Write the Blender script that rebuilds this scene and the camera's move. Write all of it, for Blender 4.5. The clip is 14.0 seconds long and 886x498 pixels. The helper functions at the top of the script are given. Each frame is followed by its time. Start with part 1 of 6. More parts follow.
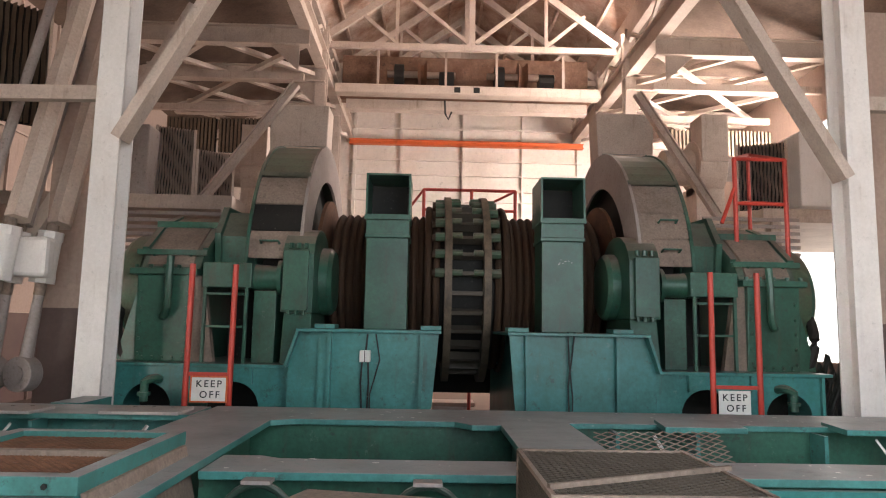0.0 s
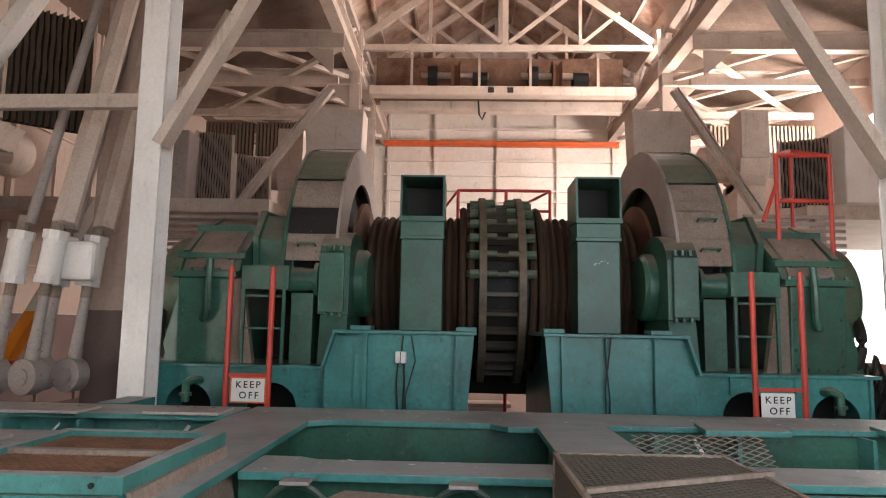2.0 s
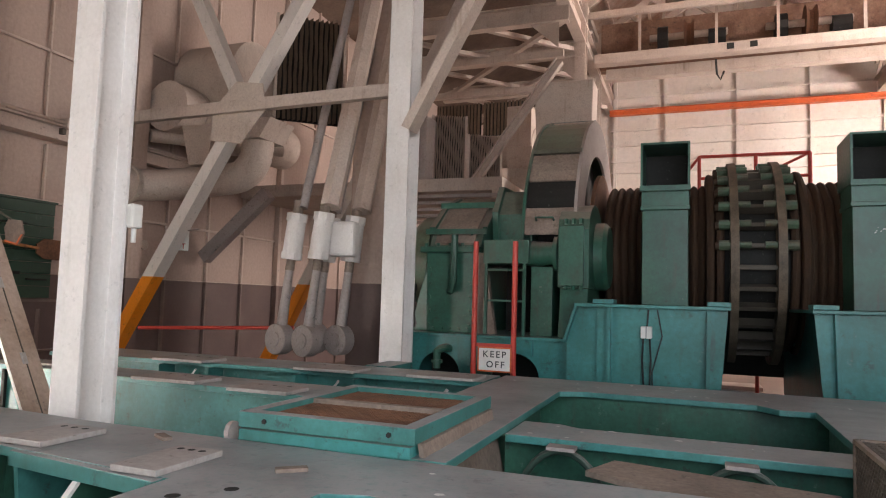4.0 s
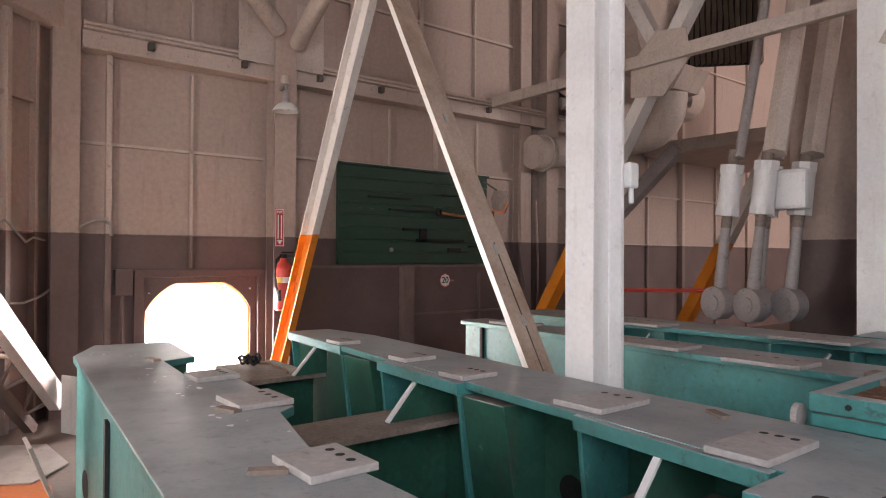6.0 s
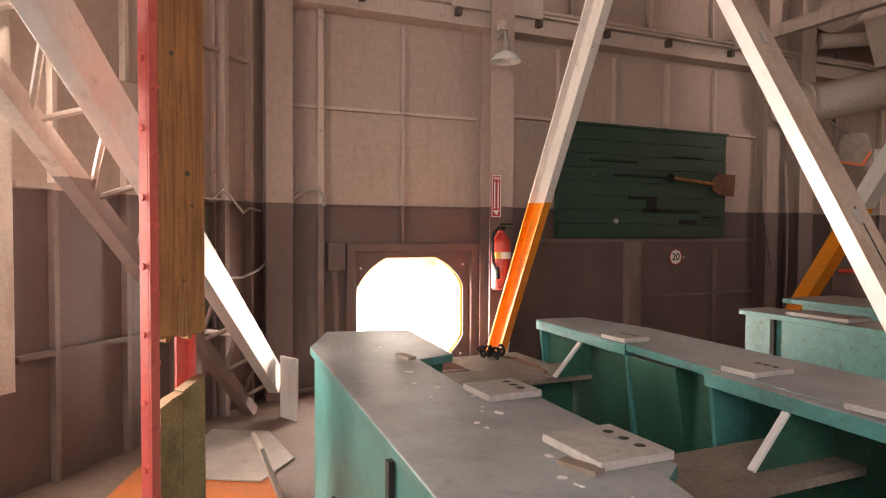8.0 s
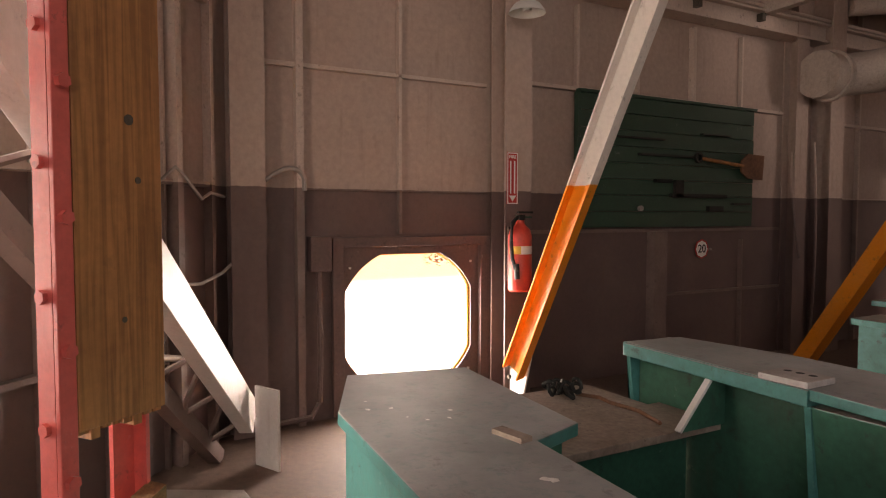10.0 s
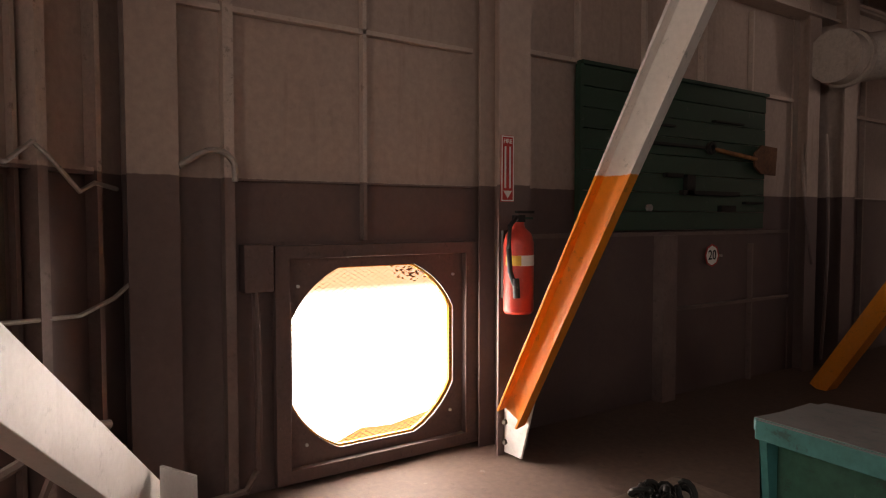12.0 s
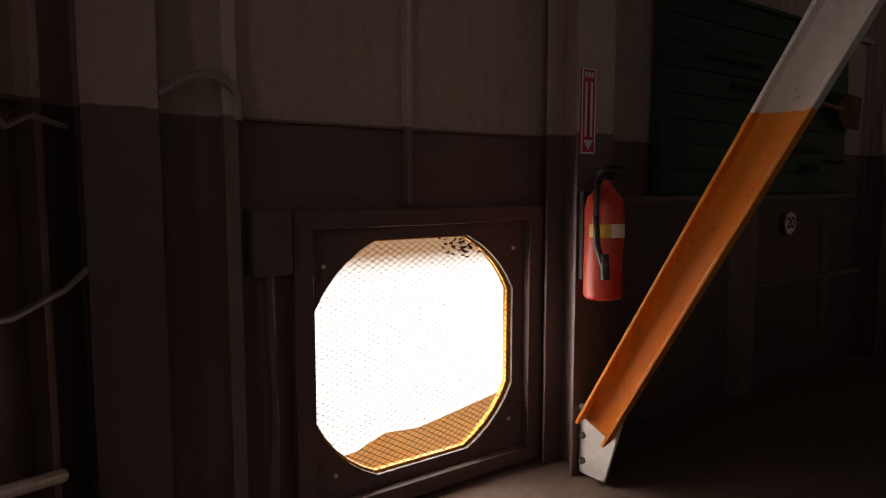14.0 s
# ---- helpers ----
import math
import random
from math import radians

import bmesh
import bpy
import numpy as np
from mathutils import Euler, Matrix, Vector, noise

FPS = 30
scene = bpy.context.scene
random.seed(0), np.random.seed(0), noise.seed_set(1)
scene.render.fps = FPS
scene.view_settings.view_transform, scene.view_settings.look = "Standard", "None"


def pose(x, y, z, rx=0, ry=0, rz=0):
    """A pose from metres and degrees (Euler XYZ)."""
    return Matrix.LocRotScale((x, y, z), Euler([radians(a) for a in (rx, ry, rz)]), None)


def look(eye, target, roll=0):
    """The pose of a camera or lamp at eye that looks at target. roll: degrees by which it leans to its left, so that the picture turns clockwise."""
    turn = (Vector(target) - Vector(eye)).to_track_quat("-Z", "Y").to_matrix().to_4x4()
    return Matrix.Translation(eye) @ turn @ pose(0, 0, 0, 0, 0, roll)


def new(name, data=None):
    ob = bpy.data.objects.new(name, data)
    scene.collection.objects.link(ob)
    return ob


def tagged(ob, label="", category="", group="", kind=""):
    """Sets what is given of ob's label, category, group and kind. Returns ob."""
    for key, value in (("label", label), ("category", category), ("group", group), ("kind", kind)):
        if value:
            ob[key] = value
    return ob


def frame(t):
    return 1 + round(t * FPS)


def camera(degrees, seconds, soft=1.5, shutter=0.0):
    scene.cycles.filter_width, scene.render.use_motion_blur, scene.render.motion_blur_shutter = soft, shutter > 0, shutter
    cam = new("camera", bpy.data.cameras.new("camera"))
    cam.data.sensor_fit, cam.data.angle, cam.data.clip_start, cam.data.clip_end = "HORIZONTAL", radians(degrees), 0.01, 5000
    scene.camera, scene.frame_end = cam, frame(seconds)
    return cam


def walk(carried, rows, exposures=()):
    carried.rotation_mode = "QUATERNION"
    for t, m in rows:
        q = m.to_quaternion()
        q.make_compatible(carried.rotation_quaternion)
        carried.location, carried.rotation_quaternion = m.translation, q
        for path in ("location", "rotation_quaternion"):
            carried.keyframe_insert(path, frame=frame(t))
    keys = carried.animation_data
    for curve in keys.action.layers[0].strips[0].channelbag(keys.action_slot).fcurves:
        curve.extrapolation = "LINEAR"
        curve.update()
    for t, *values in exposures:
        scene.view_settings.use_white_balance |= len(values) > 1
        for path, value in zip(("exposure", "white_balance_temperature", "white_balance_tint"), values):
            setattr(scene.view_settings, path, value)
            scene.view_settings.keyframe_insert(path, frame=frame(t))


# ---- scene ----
cam = camera(67.3, 14.0, soft=1.1)
PATH = [
    (0, (0.061, -0.192, 1.48), (0.105, 1.793, 1.717), 1.1),
    (0.5, (0.067, -0.193, 1.494), (0.115, 1.793, 1.727), 1.1),
    (1, (0.074, -0.191, 1.493), (0.117, 1.795, 1.728), 1.0),
    (1.5, (0.048, -0.186, 1.478), (0.071, 1.8, 1.718), 1.1),
    (2, (0.065, -0.195, 1.489), (0.004, 1.79, 1.725), 1.0),
    (2.2, (0.055, -0.193, 1.492), (-0.052, 1.79, 1.726), 1.0),
    (4.3, (-0.17, -0.233, 1.455), (-0.975, 1.594, 1.576), 1.4),
    (4.5, (-0.229, -0.244, 1.463), (-1.098, 1.554, 1.561), 1.1),
    (5, (-0.373, -0.292, 1.454), (-1.435, 1.403, 1.5), 0.7),
    (5.5, (-0.553, -0.296, 1.432), (-1.893, 1.19, 1.452), 0.3),
    (6, (-0.781, -0.335, 1.447), (-2.347, 0.909, 1.463), 0.3),
    (6.5, (-1.047, -0.391, 1.451), (-2.743, 0.67, 1.464), -0.3),
    (7, (-1.314, -0.394, 1.456), (-3.081, 0.543, 1.456), -0.5),
    (7.5, (-1.597, -0.351, 1.439), (-3.398, 0.519, 1.402), -0.0),
    (8, (-1.873, -0.347, 1.423), (-3.692, 0.482, 1.359), 0.3),
    (8.2, (-1.982, -0.381, 1.423), (-3.802, 0.445, 1.339), 0.2),
    (10.3, (-3.229, -0.232, 1.427), (-4.965, 0.757, 1.333), -0.0),
    (10.5, (-3.337, -0.191, 1.413), (-5.066, 0.809, 1.321), 0.0),
    (11, (-3.594, -0.091, 1.405), (-5.304, 0.943, 1.326), 0.2),
    (11.5, (-3.872, 0.013, 1.411), (-5.556, 1.09, 1.334), 0.3),
    (12, (-4.154, 0.086, 1.423), (-5.808, 1.206, 1.33), 0.0),
    (12.5, (-4.377, 0.171, 1.402), (-6.029, 1.29, 1.269), -0.1),
    (13, (-4.578, 0.253, 1.398), (-6.243, 1.349, 1.239), -0.1),
    (13.5, (-4.854, 0.251, 1.379), (-6.495, 1.381, 1.205), -0.2),
    (14, (-5.125, 0.267, 1.378), (-6.731, 1.444, 1.188), -0.0),
]
EXPOSURES = [(0.0, 0.12, 6550, 10), (2.2, 0.08, 6500, 10), (4.5, 0.06, 6350, 11), (5.5, 0.2, 6250, 13), (6.0, -0.06, 6250, 14), (7.0, -0.2, 6600, 16), (7.5, -0.05, 7000, 16), (8.2, 0.0, 7300, 18),
             (10.5, -0.95, 7500, 20), (11.0, -1.12, 7400, 20), (12.0, -1.68, 7200, 18), (12.5, -1.9, 7200, 18), (13.0, -2.4, 7100, 18), (14.0, -3.3, 6900, 16)]
walk(cam, [(t, look(eye, target, roll)) for t, eye, target, roll in PATH], EXPOSURES)

# ---- world and light ----
world = bpy.data.worlds.new("world")
scene.world = world
world.use_nodes = True
sky = world.node_tree.nodes.new("ShaderNodeTexSky")
sky.sky_type, sky.sun_disc = "NISHITA", False
sky.sun_elevation, sky.sun_rotation = radians(49), radians(237)
background = world.node_tree.nodes["Background"]
world.node_tree.links.new(sky.outputs[0], background.inputs[0])
background.inputs[1].default_value = 0.12


def lamp(name, kind, energy, m, colour=(1, 1, 1), size=1.0, size_y=1.0):
    data = bpy.data.lights.new(name, kind)
    data.energy, data.color = energy, colour
    if kind == "AREA":
        data.shape, data.size, data.size_y = "RECTANGLE", size, size_y
    else:
        data.angle = radians(0.53)
    ob = new(name, data)
    ob.matrix_world = m
    return ob


lamp("sun", "SUN", 5.0, look((0, 0, 0), (0.55, 0.35, -0.76)), (1, 0.95, 0.86))
# daylight through the big south doorway, the east openings, the roof monitor and the two side windows
lamp("doorway_daylight", "AREA", 225, look((2.2, -1.95, 3.0), (1.0, 6, 0.9)), (0.84, 0.93, 1.0), 5.4, 3.4)
lamp("east_daylight", "AREA", 290, look((9.35, 12.0, 3.6), (0, 12.0, 3.4)), (1.0, 0.88, 0.80), 9.0, 5.0)
lamp("monitor_daylight", "AREA", 430, look((4.75, 15.5, 8.97), (0.0, 17.0, 7.6)), (1.0, 0.84, 0.75), 8.0, 0.6)
lamp("north_bay_daylight", "AREA", 1600, look((8.85, 15.0, 4.6), (0.8, 20.5, 6.6)), (1.0, 0.88, 0.80), 3.0, 2.6)
lamp("window_daylight", "AREA", 170, look((-7.62, 1.92, 0.65), (-3.6, 1.5, 0.2)), (1.0, 0.93, 0.85), 0.95, 0.95)

lamp("corner_window_daylight", "AREA", 120, look((-5.62, -1.42, 1.6), (-4.9, 0.6, 0.7)), (1.0, 0.95, 0.84), 0.85, 1.8)

# ---- materials ----


def material(name, colour, rough=0.6, metal=0.0, second=None, amount=0.5, scale=3.0, fine=0.12, bump=0.15, dust=0.0,
             dust_colour=(0.30, 0.245, 0.22), streak=0.0, streak_colour=(0.16, 0.085, 0.045), low=None, level=1.62, spots=0.55, streak_scale=(9, 9, 0.9)):
    """Painted or bare surface: patches and grain in metres, dust on top faces, rust runs, and a second coat below a level."""
    m = bpy.data.materials.new(name)
    m.use_nodes = True
    nt = m.node_tree
    bsdf = nt.nodes["Principled BSDF"]

    def node(kind, **values):
        n = nt.nodes.new(kind)
        for key, value in values.items():
            n.inputs[key].default_value = value
        return n

    def ramp(source, a, b):
        r = nt.nodes.new("ShaderNodeMapRange")
        r.inputs[1].default_value, r.inputs[2].default_value = a, b
        nt.links.new(source, r.inputs[0])
        return r.outputs[0]

    def mix(fac, a, b, blend="MIX"):
        x = nt.nodes.new("ShaderNodeMix")
        x.data_type, x.blend_type = "RGBA", blend
        for socket, value in ((x.inputs[0], fac), (x.inputs[6], a), (x.inputs[7], b)):
            if isinstance(value, bpy.types.NodeSocket):
                nt.links.new(value, socket)
            else:
                socket.default_value = value if isinstance(value, float) else (*value, 1)
        return x.outputs[2]

    def math_node(op, a, b):
        x = nt.nodes.new("ShaderNodeMath")
        x.operation = op
        for socket, value in zip(x.inputs, (a, b)):
            if isinstance(value, bpy.types.NodeSocket):
                nt.links.new(value, socket)
            else:
                socket.default_value = value
        return x.outputs[0]

    geo = nt.nodes.new("ShaderNodeNewGeometry")
    sep = nt.nodes.new("ShaderNodeSeparateXYZ")
    nt.links.new(geo.outputs["Position"], sep.inputs[0])
    broad = node("ShaderNodeTexNoise", Scale=scale, Detail=6.0, Roughness=0.6)
    grain = node("ShaderNodeTexNoise", Scale=scale * 14, Detail=5.0, Roughness=0.65)
    for n in (broad, grain):
        nt.links.new(geo.outputs["Position"], n.inputs["Vector"])
    base = mix(0.0, colour, colour)
    if low:
        edge = math_node("ADD", sep.outputs[2], math_node("MULTIPLY", grain.outputs[0], 0.012))
        base = mix(ramp(edge, level + 0.003, level + 0.008), low, colour)
    patches = ramp(broad.outputs[0], 0.42, 0.68)
    other = second or tuple(c * 0.72 for c in colour)
    if low:
        base = mix(math_node("MULTIPLY", patches, amount * 0.5), base, mix(0.55, base, other), "MIX")
    else:
        base = mix(math_node("MULTIPLY", patches, amount), base, other)
    g = ramp(grain.outputs[0], 0.3, 0.75)
    base = mix(min(0.8, fine * 1.35), base, mix(g, (0.25, 0.22, 0.2), (1.0, 1.0, 1.0)), "MULTIPLY")
    chips = node("ShaderNodeTexNoise", Scale=scale * 5.5, Detail=7.0, Roughness=0.75)
    nt.links.new(geo.outputs["Position"], chips.inputs["Vector"])
    base = mix(math_node("MULTIPLY", ramp(chips.outputs[0], 0.60, 0.66), spots), base, mix(0.75, base, (0.05, 0.04, 0.035)))
    base = mix(math_node("MULTIPLY", ramp(chips.outputs[0], 0.37, 0.30), spots * 0.6), base, mix(0.35, base, (0.8, 0.76, 0.7)))
    if streak:
        mapping = nt.nodes.new("ShaderNodeMapping")
        mapping.inputs["Scale"].default_value = streak_scale
        nt.links.new(geo.outputs["Position"], mapping.inputs[0])
        runs = node("ShaderNodeTexNoise", Scale=1.6, Detail=5.0, Roughness=0.6)
        nt.links.new(mapping.outputs[0], runs.inputs["Vector"])
        s = math_node("MULTIPLY", ramp(runs.outputs[0], 0.55, 0.75), ramp(broad.outputs[0], 0.4, 0.62))
        base = mix(math_node("MULTIPLY", s, streak), base, streak_colour)
    if dust:
        nrm = nt.nodes.new("ShaderNodeSeparateXYZ")
        nt.links.new(geo.outputs["Normal"], nrm.inputs[0])
        up = ramp(nrm.outputs[2], 0.35, 0.85)
        wear = ramp(grain.outputs[0], 0.25, 0.5)
        base = mix(math_node("MULTIPLY", math_node("MULTIPLY", up, dust), math_node("ADD", math_node("MULTIPLY", wear, 0.5), 0.5)), base,
                   mix(patches, dust_colour, tuple(c * 0.62 for c in dust_colour)))
        base = mix(math_node("MULTIPLY", ramp(chips.outputs[0], 0.57, 0.66), spots * 0.7), base, mix(0.7, base, (0.03, 0.028, 0.025)))
    nt.links.new(base, bsdf.inputs["Base Color"])
    bsdf.inputs["Metallic"].default_value = metal
    lo = math_node("MULTIPLY", grain.outputs[0], 0.35)
    nt.links.new(math_node("ADD", lo, rough - 0.17), bsdf.inputs["Roughness"])
    if bump:
        b = node("ShaderNodeBump", Strength=bump, Distance=0.006)
        nt.links.new(math_node("ADD", grain.outputs[0], math_node("MULTIPLY", broad.outputs[0], 1.5)), b.inputs["Height"])
        nt.links.new(b.outputs[0], bsdf.inputs["Normal"])
    return m


CREAM = material("cream_paint", (0.62, 0.51, 0.44), 0.55, second=(0.44, 0.34, 0.28), streak=0.5, fine=0.24, dust=0.6, spots=0.22)
WHITE = material("white_paint", (0.82, 0.78, 0.76), 0.45, second=(0.70, 0.64, 0.60), streak=0.25, fine=0.12, dust=0.3, spots=0.15)
WALL = material("wall_paint", (0.50, 0.375, 0.318), 0.55, second=(0.38, 0.275, 0.225), streak=0.4, fine=0.2, low=(0.135, 0.085, 0.08), dust=0.5, spots=0.1, scale=1.6)
RIB = material("rib_paint", (0.62, 0.49, 0.42), 0.5, second=(0.58, 0.48, 0.42), streak=0.3, fine=0.2, low=(0.20, 0.135, 0.12), dust=0.5, spots=0.4)
BROWN = material("brown_wall_paint", (0.155, 0.098, 0.09), 0.6, second=(0.12, 0.08, 0.075), fine=0.3, dust=0.6)
BRACE = material("brace_paint", (0.74, 0.67, 0.62), 0.5, second=(0.6, 0.5, 0.42), amount=0.25, streak=0.3, low=(0.85, 0.26, 0.008), dust=0.3, spots=0.3)
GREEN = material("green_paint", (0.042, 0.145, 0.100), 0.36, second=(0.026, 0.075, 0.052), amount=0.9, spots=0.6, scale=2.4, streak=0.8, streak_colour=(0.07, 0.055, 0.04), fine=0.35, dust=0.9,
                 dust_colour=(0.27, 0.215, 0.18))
TEAL = material("teal_paint", (0.062, 0.275, 0.265), 0.36, second=(0.030, 0.125, 0.105), amount=0.85, scale=1.7, spots=0.5, streak=0.75, streak_colour=(0.06, 0.06, 0.05), fine=0.3, dust=0.85,
                dust_colour=(0.22, 0.23, 0.2))
GUARD = material("guard_paint", (0.085, 0.15, 0.09), 0.45, second=(0.15, 0.12, 0.085), amount=0.9, spots=0.8, streak=0.7, streak_colour=(0.05, 0.03, 0.02), fine=0.35, dust=0.35)
RIM = material("dusty_wheel_steel", (0.22, 0.165, 0.115), 0.6, second=(0.09, 0.07, 0.05), amount=0.9, spots=0.9, fine=0.5, scale=6.0)
STRIP = material("brown_filter_strip", (0.22, 0.16, 0.115), 0.8, second=(0.12, 0.085, 0.06), fine=0.4)
ROOF_DARK = material("dark_roof_sheet", (0.22, 0.15, 0.115), 0.8, second=(0.12, 0.08, 0.06), amount=0.9, fine=0.4, scale=1.3)
GIRDER = material("girder_paint", (0.070, 0.265, 0.25), 0.42, second=(0.040, 0.14, 0.125), amount=0.8, spots=0.6, streak=0.3, streak_colour=(0.05, 0.06, 0.05), fine=0.3, dust=0.92, scale=2.2,
                  dust_colour=(0.37, 0.355, 0.36))
PAD = material("dusty_pad_steel", (0.46, 0.42, 0.40), 0.6, second=(0.36, 0.32, 0.3), fine=0.3, streak=0.2)
DUSTY = material("dusty_sheet", (0.33, 0.255, 0.21), 0.8, second=(0.2, 0.145, 0.115), amount=0.8, spots=0.8, fine=0.4, streak=0.5)
GREY = material("grey_paint", (0.42, 0.36, 0.34), 0.6, second=(0.33, 0.27, 0.25), fine=0.25, dust=0.7, streak=0.25)
RED = material("red_paint", (0.60, 0.055, 0.035), 0.4, second=(0.45, 0.05, 0.035), fine=0.2, streak=0.2)
PINK = material("faded_red_paint", (0.72, 0.13, 0.11), 0.4, second=(0.6, 0.1, 0.09), fine=0.2)
ORANGE = material("orange_paint", (0.75, 0.16, 0.045), 0.5, second=(0.6, 0.13, 0.05), fine=0.2, dust=0.3)
ROPE = material("rusty_wire_rope", (0.105, 0.055, 0.031), 0.75, 0.2, second=(0.06, 0.038, 0.028), fine=0.6, scale=6.0, bump=0.6)
# Black for greasy steel parts, and for sheets that put shade into recesses
DARK = material("black_steel_and_shade", (0.009, 0.008, 0.007), 0.7, second=(0.018, 0.015, 0.013), fine=0.4)
STEEL = material("worn_steel", (0.13, 0.11, 0.09), 0.55, 0.4, second=(0.12, 0.1, 0.08), fine=0.4, scale=8.0)
RUST = material("rusted_steel", (0.26, 0.12, 0.065), 0.8, second=(0.13, 0.06, 0.035), amount=0.9, fine=0.5, scale=2.5, bump=0.4)
ROOF = material("stained_roof_sheet", (0.60, 0.46, 0.38), 0.7, second=(0.28, 0.13, 0.075), amount=0.95, fine=0.35, scale=1.3)
FAR = material("end_wall_paint", (0.76, 0.67, 0.61), 0.6, second=(0.72, 0.58, 0.49), fine=0.12, scale=0.7, streak=0.12, spots=0.3)
FLOOR = material("dusty_floor_plate", (0.20, 0.135, 0.108), 0.75, second=(0.16, 0.105, 0.085), fine=0.4, scale=1.6, bump=0.3)
ORANGE_FLOOR = material("orange_floor_paint", (0.52, 0.135, 0.03), 0.6, second=(0.36, 0.13, 0.05), fine=0.35, scale=4.0)
WOOD = material("weathered_wood", (0.47, 0.205, 0.075), 0.6, second=(0.33, 0.135, 0.05), amount=0.8, fine=0.25, spots=0.2)
nt = WOOD.node_tree
geo, grain_map, grain_wave = nt.nodes.new("ShaderNodeNewGeometry"), nt.nodes.new("ShaderNodeMapping"), nt.nodes.new("ShaderNodeTexNoise")
grain_map.inputs["Scale"].default_value = (38, 38, 1.6)
grain_wave.inputs["Scale"].default_value, grain_wave.inputs["Detail"].default_value, grain_wave.inputs["Distortion"].default_value = 1.4, 6.0, 1.2
grain_ramp = nt.nodes.new("ShaderNodeValToRGB")
for spot, (at, colour) in zip([grain_ramp.color_ramp.elements[0], grain_ramp.color_ramp.elements[1]], ((0.38, (0.22, 0.16, 0.12, 1)), (0.60, (1.15, 1.1, 1.0, 1)))):
    spot.position, spot.color = at, colour
tone = nt.nodes.new("ShaderNodeMix")
tone.data_type, tone.blend_type = "RGBA", "MULTIPLY"
tone.inputs[0].default_value = 0.45
surface = nt.nodes["Principled BSDF"].inputs["Base Color"]
nt.links.new(geo.outputs["Position"], grain_map.inputs[0])
nt.links.new(grain_map.outputs[0], grain_wave.inputs["Vector"])
nt.links.new(grain_wave.outputs[0], grain_ramp.inputs[0])
nt.links.new(surface.links[0].from_socket, tone.inputs[6])
nt.links.new(grain_ramp.outputs[0], tone.inputs[7])
nt.links.new(tone.outputs[2], surface)
CHIP = material("chipboard", (0.42, 0.24, 0.11), 0.75, second=(0.24, 0.13, 0.06), amount=0.9, fine=0.55, scale=9.0)
BOARD = material("dark_green_board", (0.022, 0.065, 0.040), 0.5, second=(0.018, 0.045, 0.032), fine=0.35)
PLASTIC = material("white_enamel", (0.82, 0.80, 0.77), 0.35, fine=0.08, bump=0.03, spots=0.1)
BLACK = material("black_rubber", (0.015, 0.015, 0.016), 0.5, fine=0.2)
YELLOW = material("yellow_paint", (0.75, 0.50, 0.06), 0.45, fine=0.2)
INK = material("black_ink", (0.02, 0.02, 0.025), 0.5, fine=0.05, bump=0, spots=0.0)
RED_INK = material("red_ink", (0.50, 0.035, 0.03), 0.45, fine=0.1, bump=0, spots=0.1)
SAND = material("sandy_ground", (0.62, 0.55, 0.46), 0.9, second=(0.5, 0.43, 0.35), fine=0.3, scale=0.3)
HOSE = material("dark_green_hose", (0.045, 0.085, 0.065), 0.5, fine=0.3, dust=0.5)
PIPE = material("galvanised_pipe", (0.45, 0.41, 0.38), 0.5, 0.3, fine=0.25, dust=0.5)

# ---- mesh helpers ----
origins = {}


def part(name, bm, mat, parent=None, label="", smooth=False, bevel=0.0):
    """Links a bmesh, given in the place's own metres, as one mesh object; under a parent it becomes its part."""
    bmesh.ops.recalc_face_normals(bm, faces=bm.faces)
    base = origins[parent.name] if parent else None
    if base is None:
        xs = [v.co for v in bm.verts]
        base = Vector((sum(c.x for c in xs) / len(xs), sum(c.y for c in xs) / len(xs), min(c.z for c in xs)))
    bmesh.ops.translate(bm, verts=bm.verts, vec=-base)
    mesh = bpy.data.meshes.new(name)
    bm.to_mesh(mesh)
    bm.free()
    mesh.materials.append(mat)
    if smooth:
        mesh.shade_smooth()
        mesh.set_sharp_from_angle(angle=radians(40))
    ob = new(name, mesh)
    origins[ob.name] = base
    if parent:
        ob.parent = parent
    else:
        ob.location = base
    if bevel:
        mod = ob.modifiers.new("edges", "BEVEL")
        mod.width, mod.segments, mod.limit_method, mod.angle_limit = bevel, 2, "ANGLE", radians(50)
    if label:
        tagged(ob, label)
    return ob


def thing(name, at, label, category, group="", kind=""):
    ob = new(name)
    ob.empty_display_size = 0.1
    ob.location = at
    origins[ob.name] = Vector(at)
    return tagged(ob, label, category, group, kind)


def box(x0, x1, y0, y1, z0, z1, bm=None, m=None):
    bm = bm or bmesh.new()
    vs = [bm.verts.new((x, y, z)) for x in (x0, x1) for y in (y0, y1) for z in (z0, z1)]
    if m:
        for v in vs:
            v.co = m @ v.co
    for f in ((0, 1, 3, 2), (4, 6, 7, 5), (0, 4, 5, 1), (2, 3, 7, 6), (0, 2, 6, 4), (1, 5, 7, 3)):
        bm.faces.new([vs[i] for i in f])
    return bm


def prism(pts, a, b, axis="x", bm=None):
    """A polygon pushed along an axis from a to b; its points are given in the two other axes, in their order."""
    bm = bm or bmesh.new()

    def place(p, d):
        return {"x": (d, p[0], p[1]), "y": (p[0], d, p[1]), "z": (p[0], p[1], d)}[axis]

    lo, hi = [bm.verts.new(place(p, a)) for p in pts], [bm.verts.new(place(p, b)) for p in pts]
    bm.faces.new(lo[::-1])
    bm.faces.new(hi)
    n = len(pts)
    for i in range(n):
        bm.faces.new((lo[i], lo[(i + 1) % n], hi[(i + 1) % n], hi[i]))
    return bm


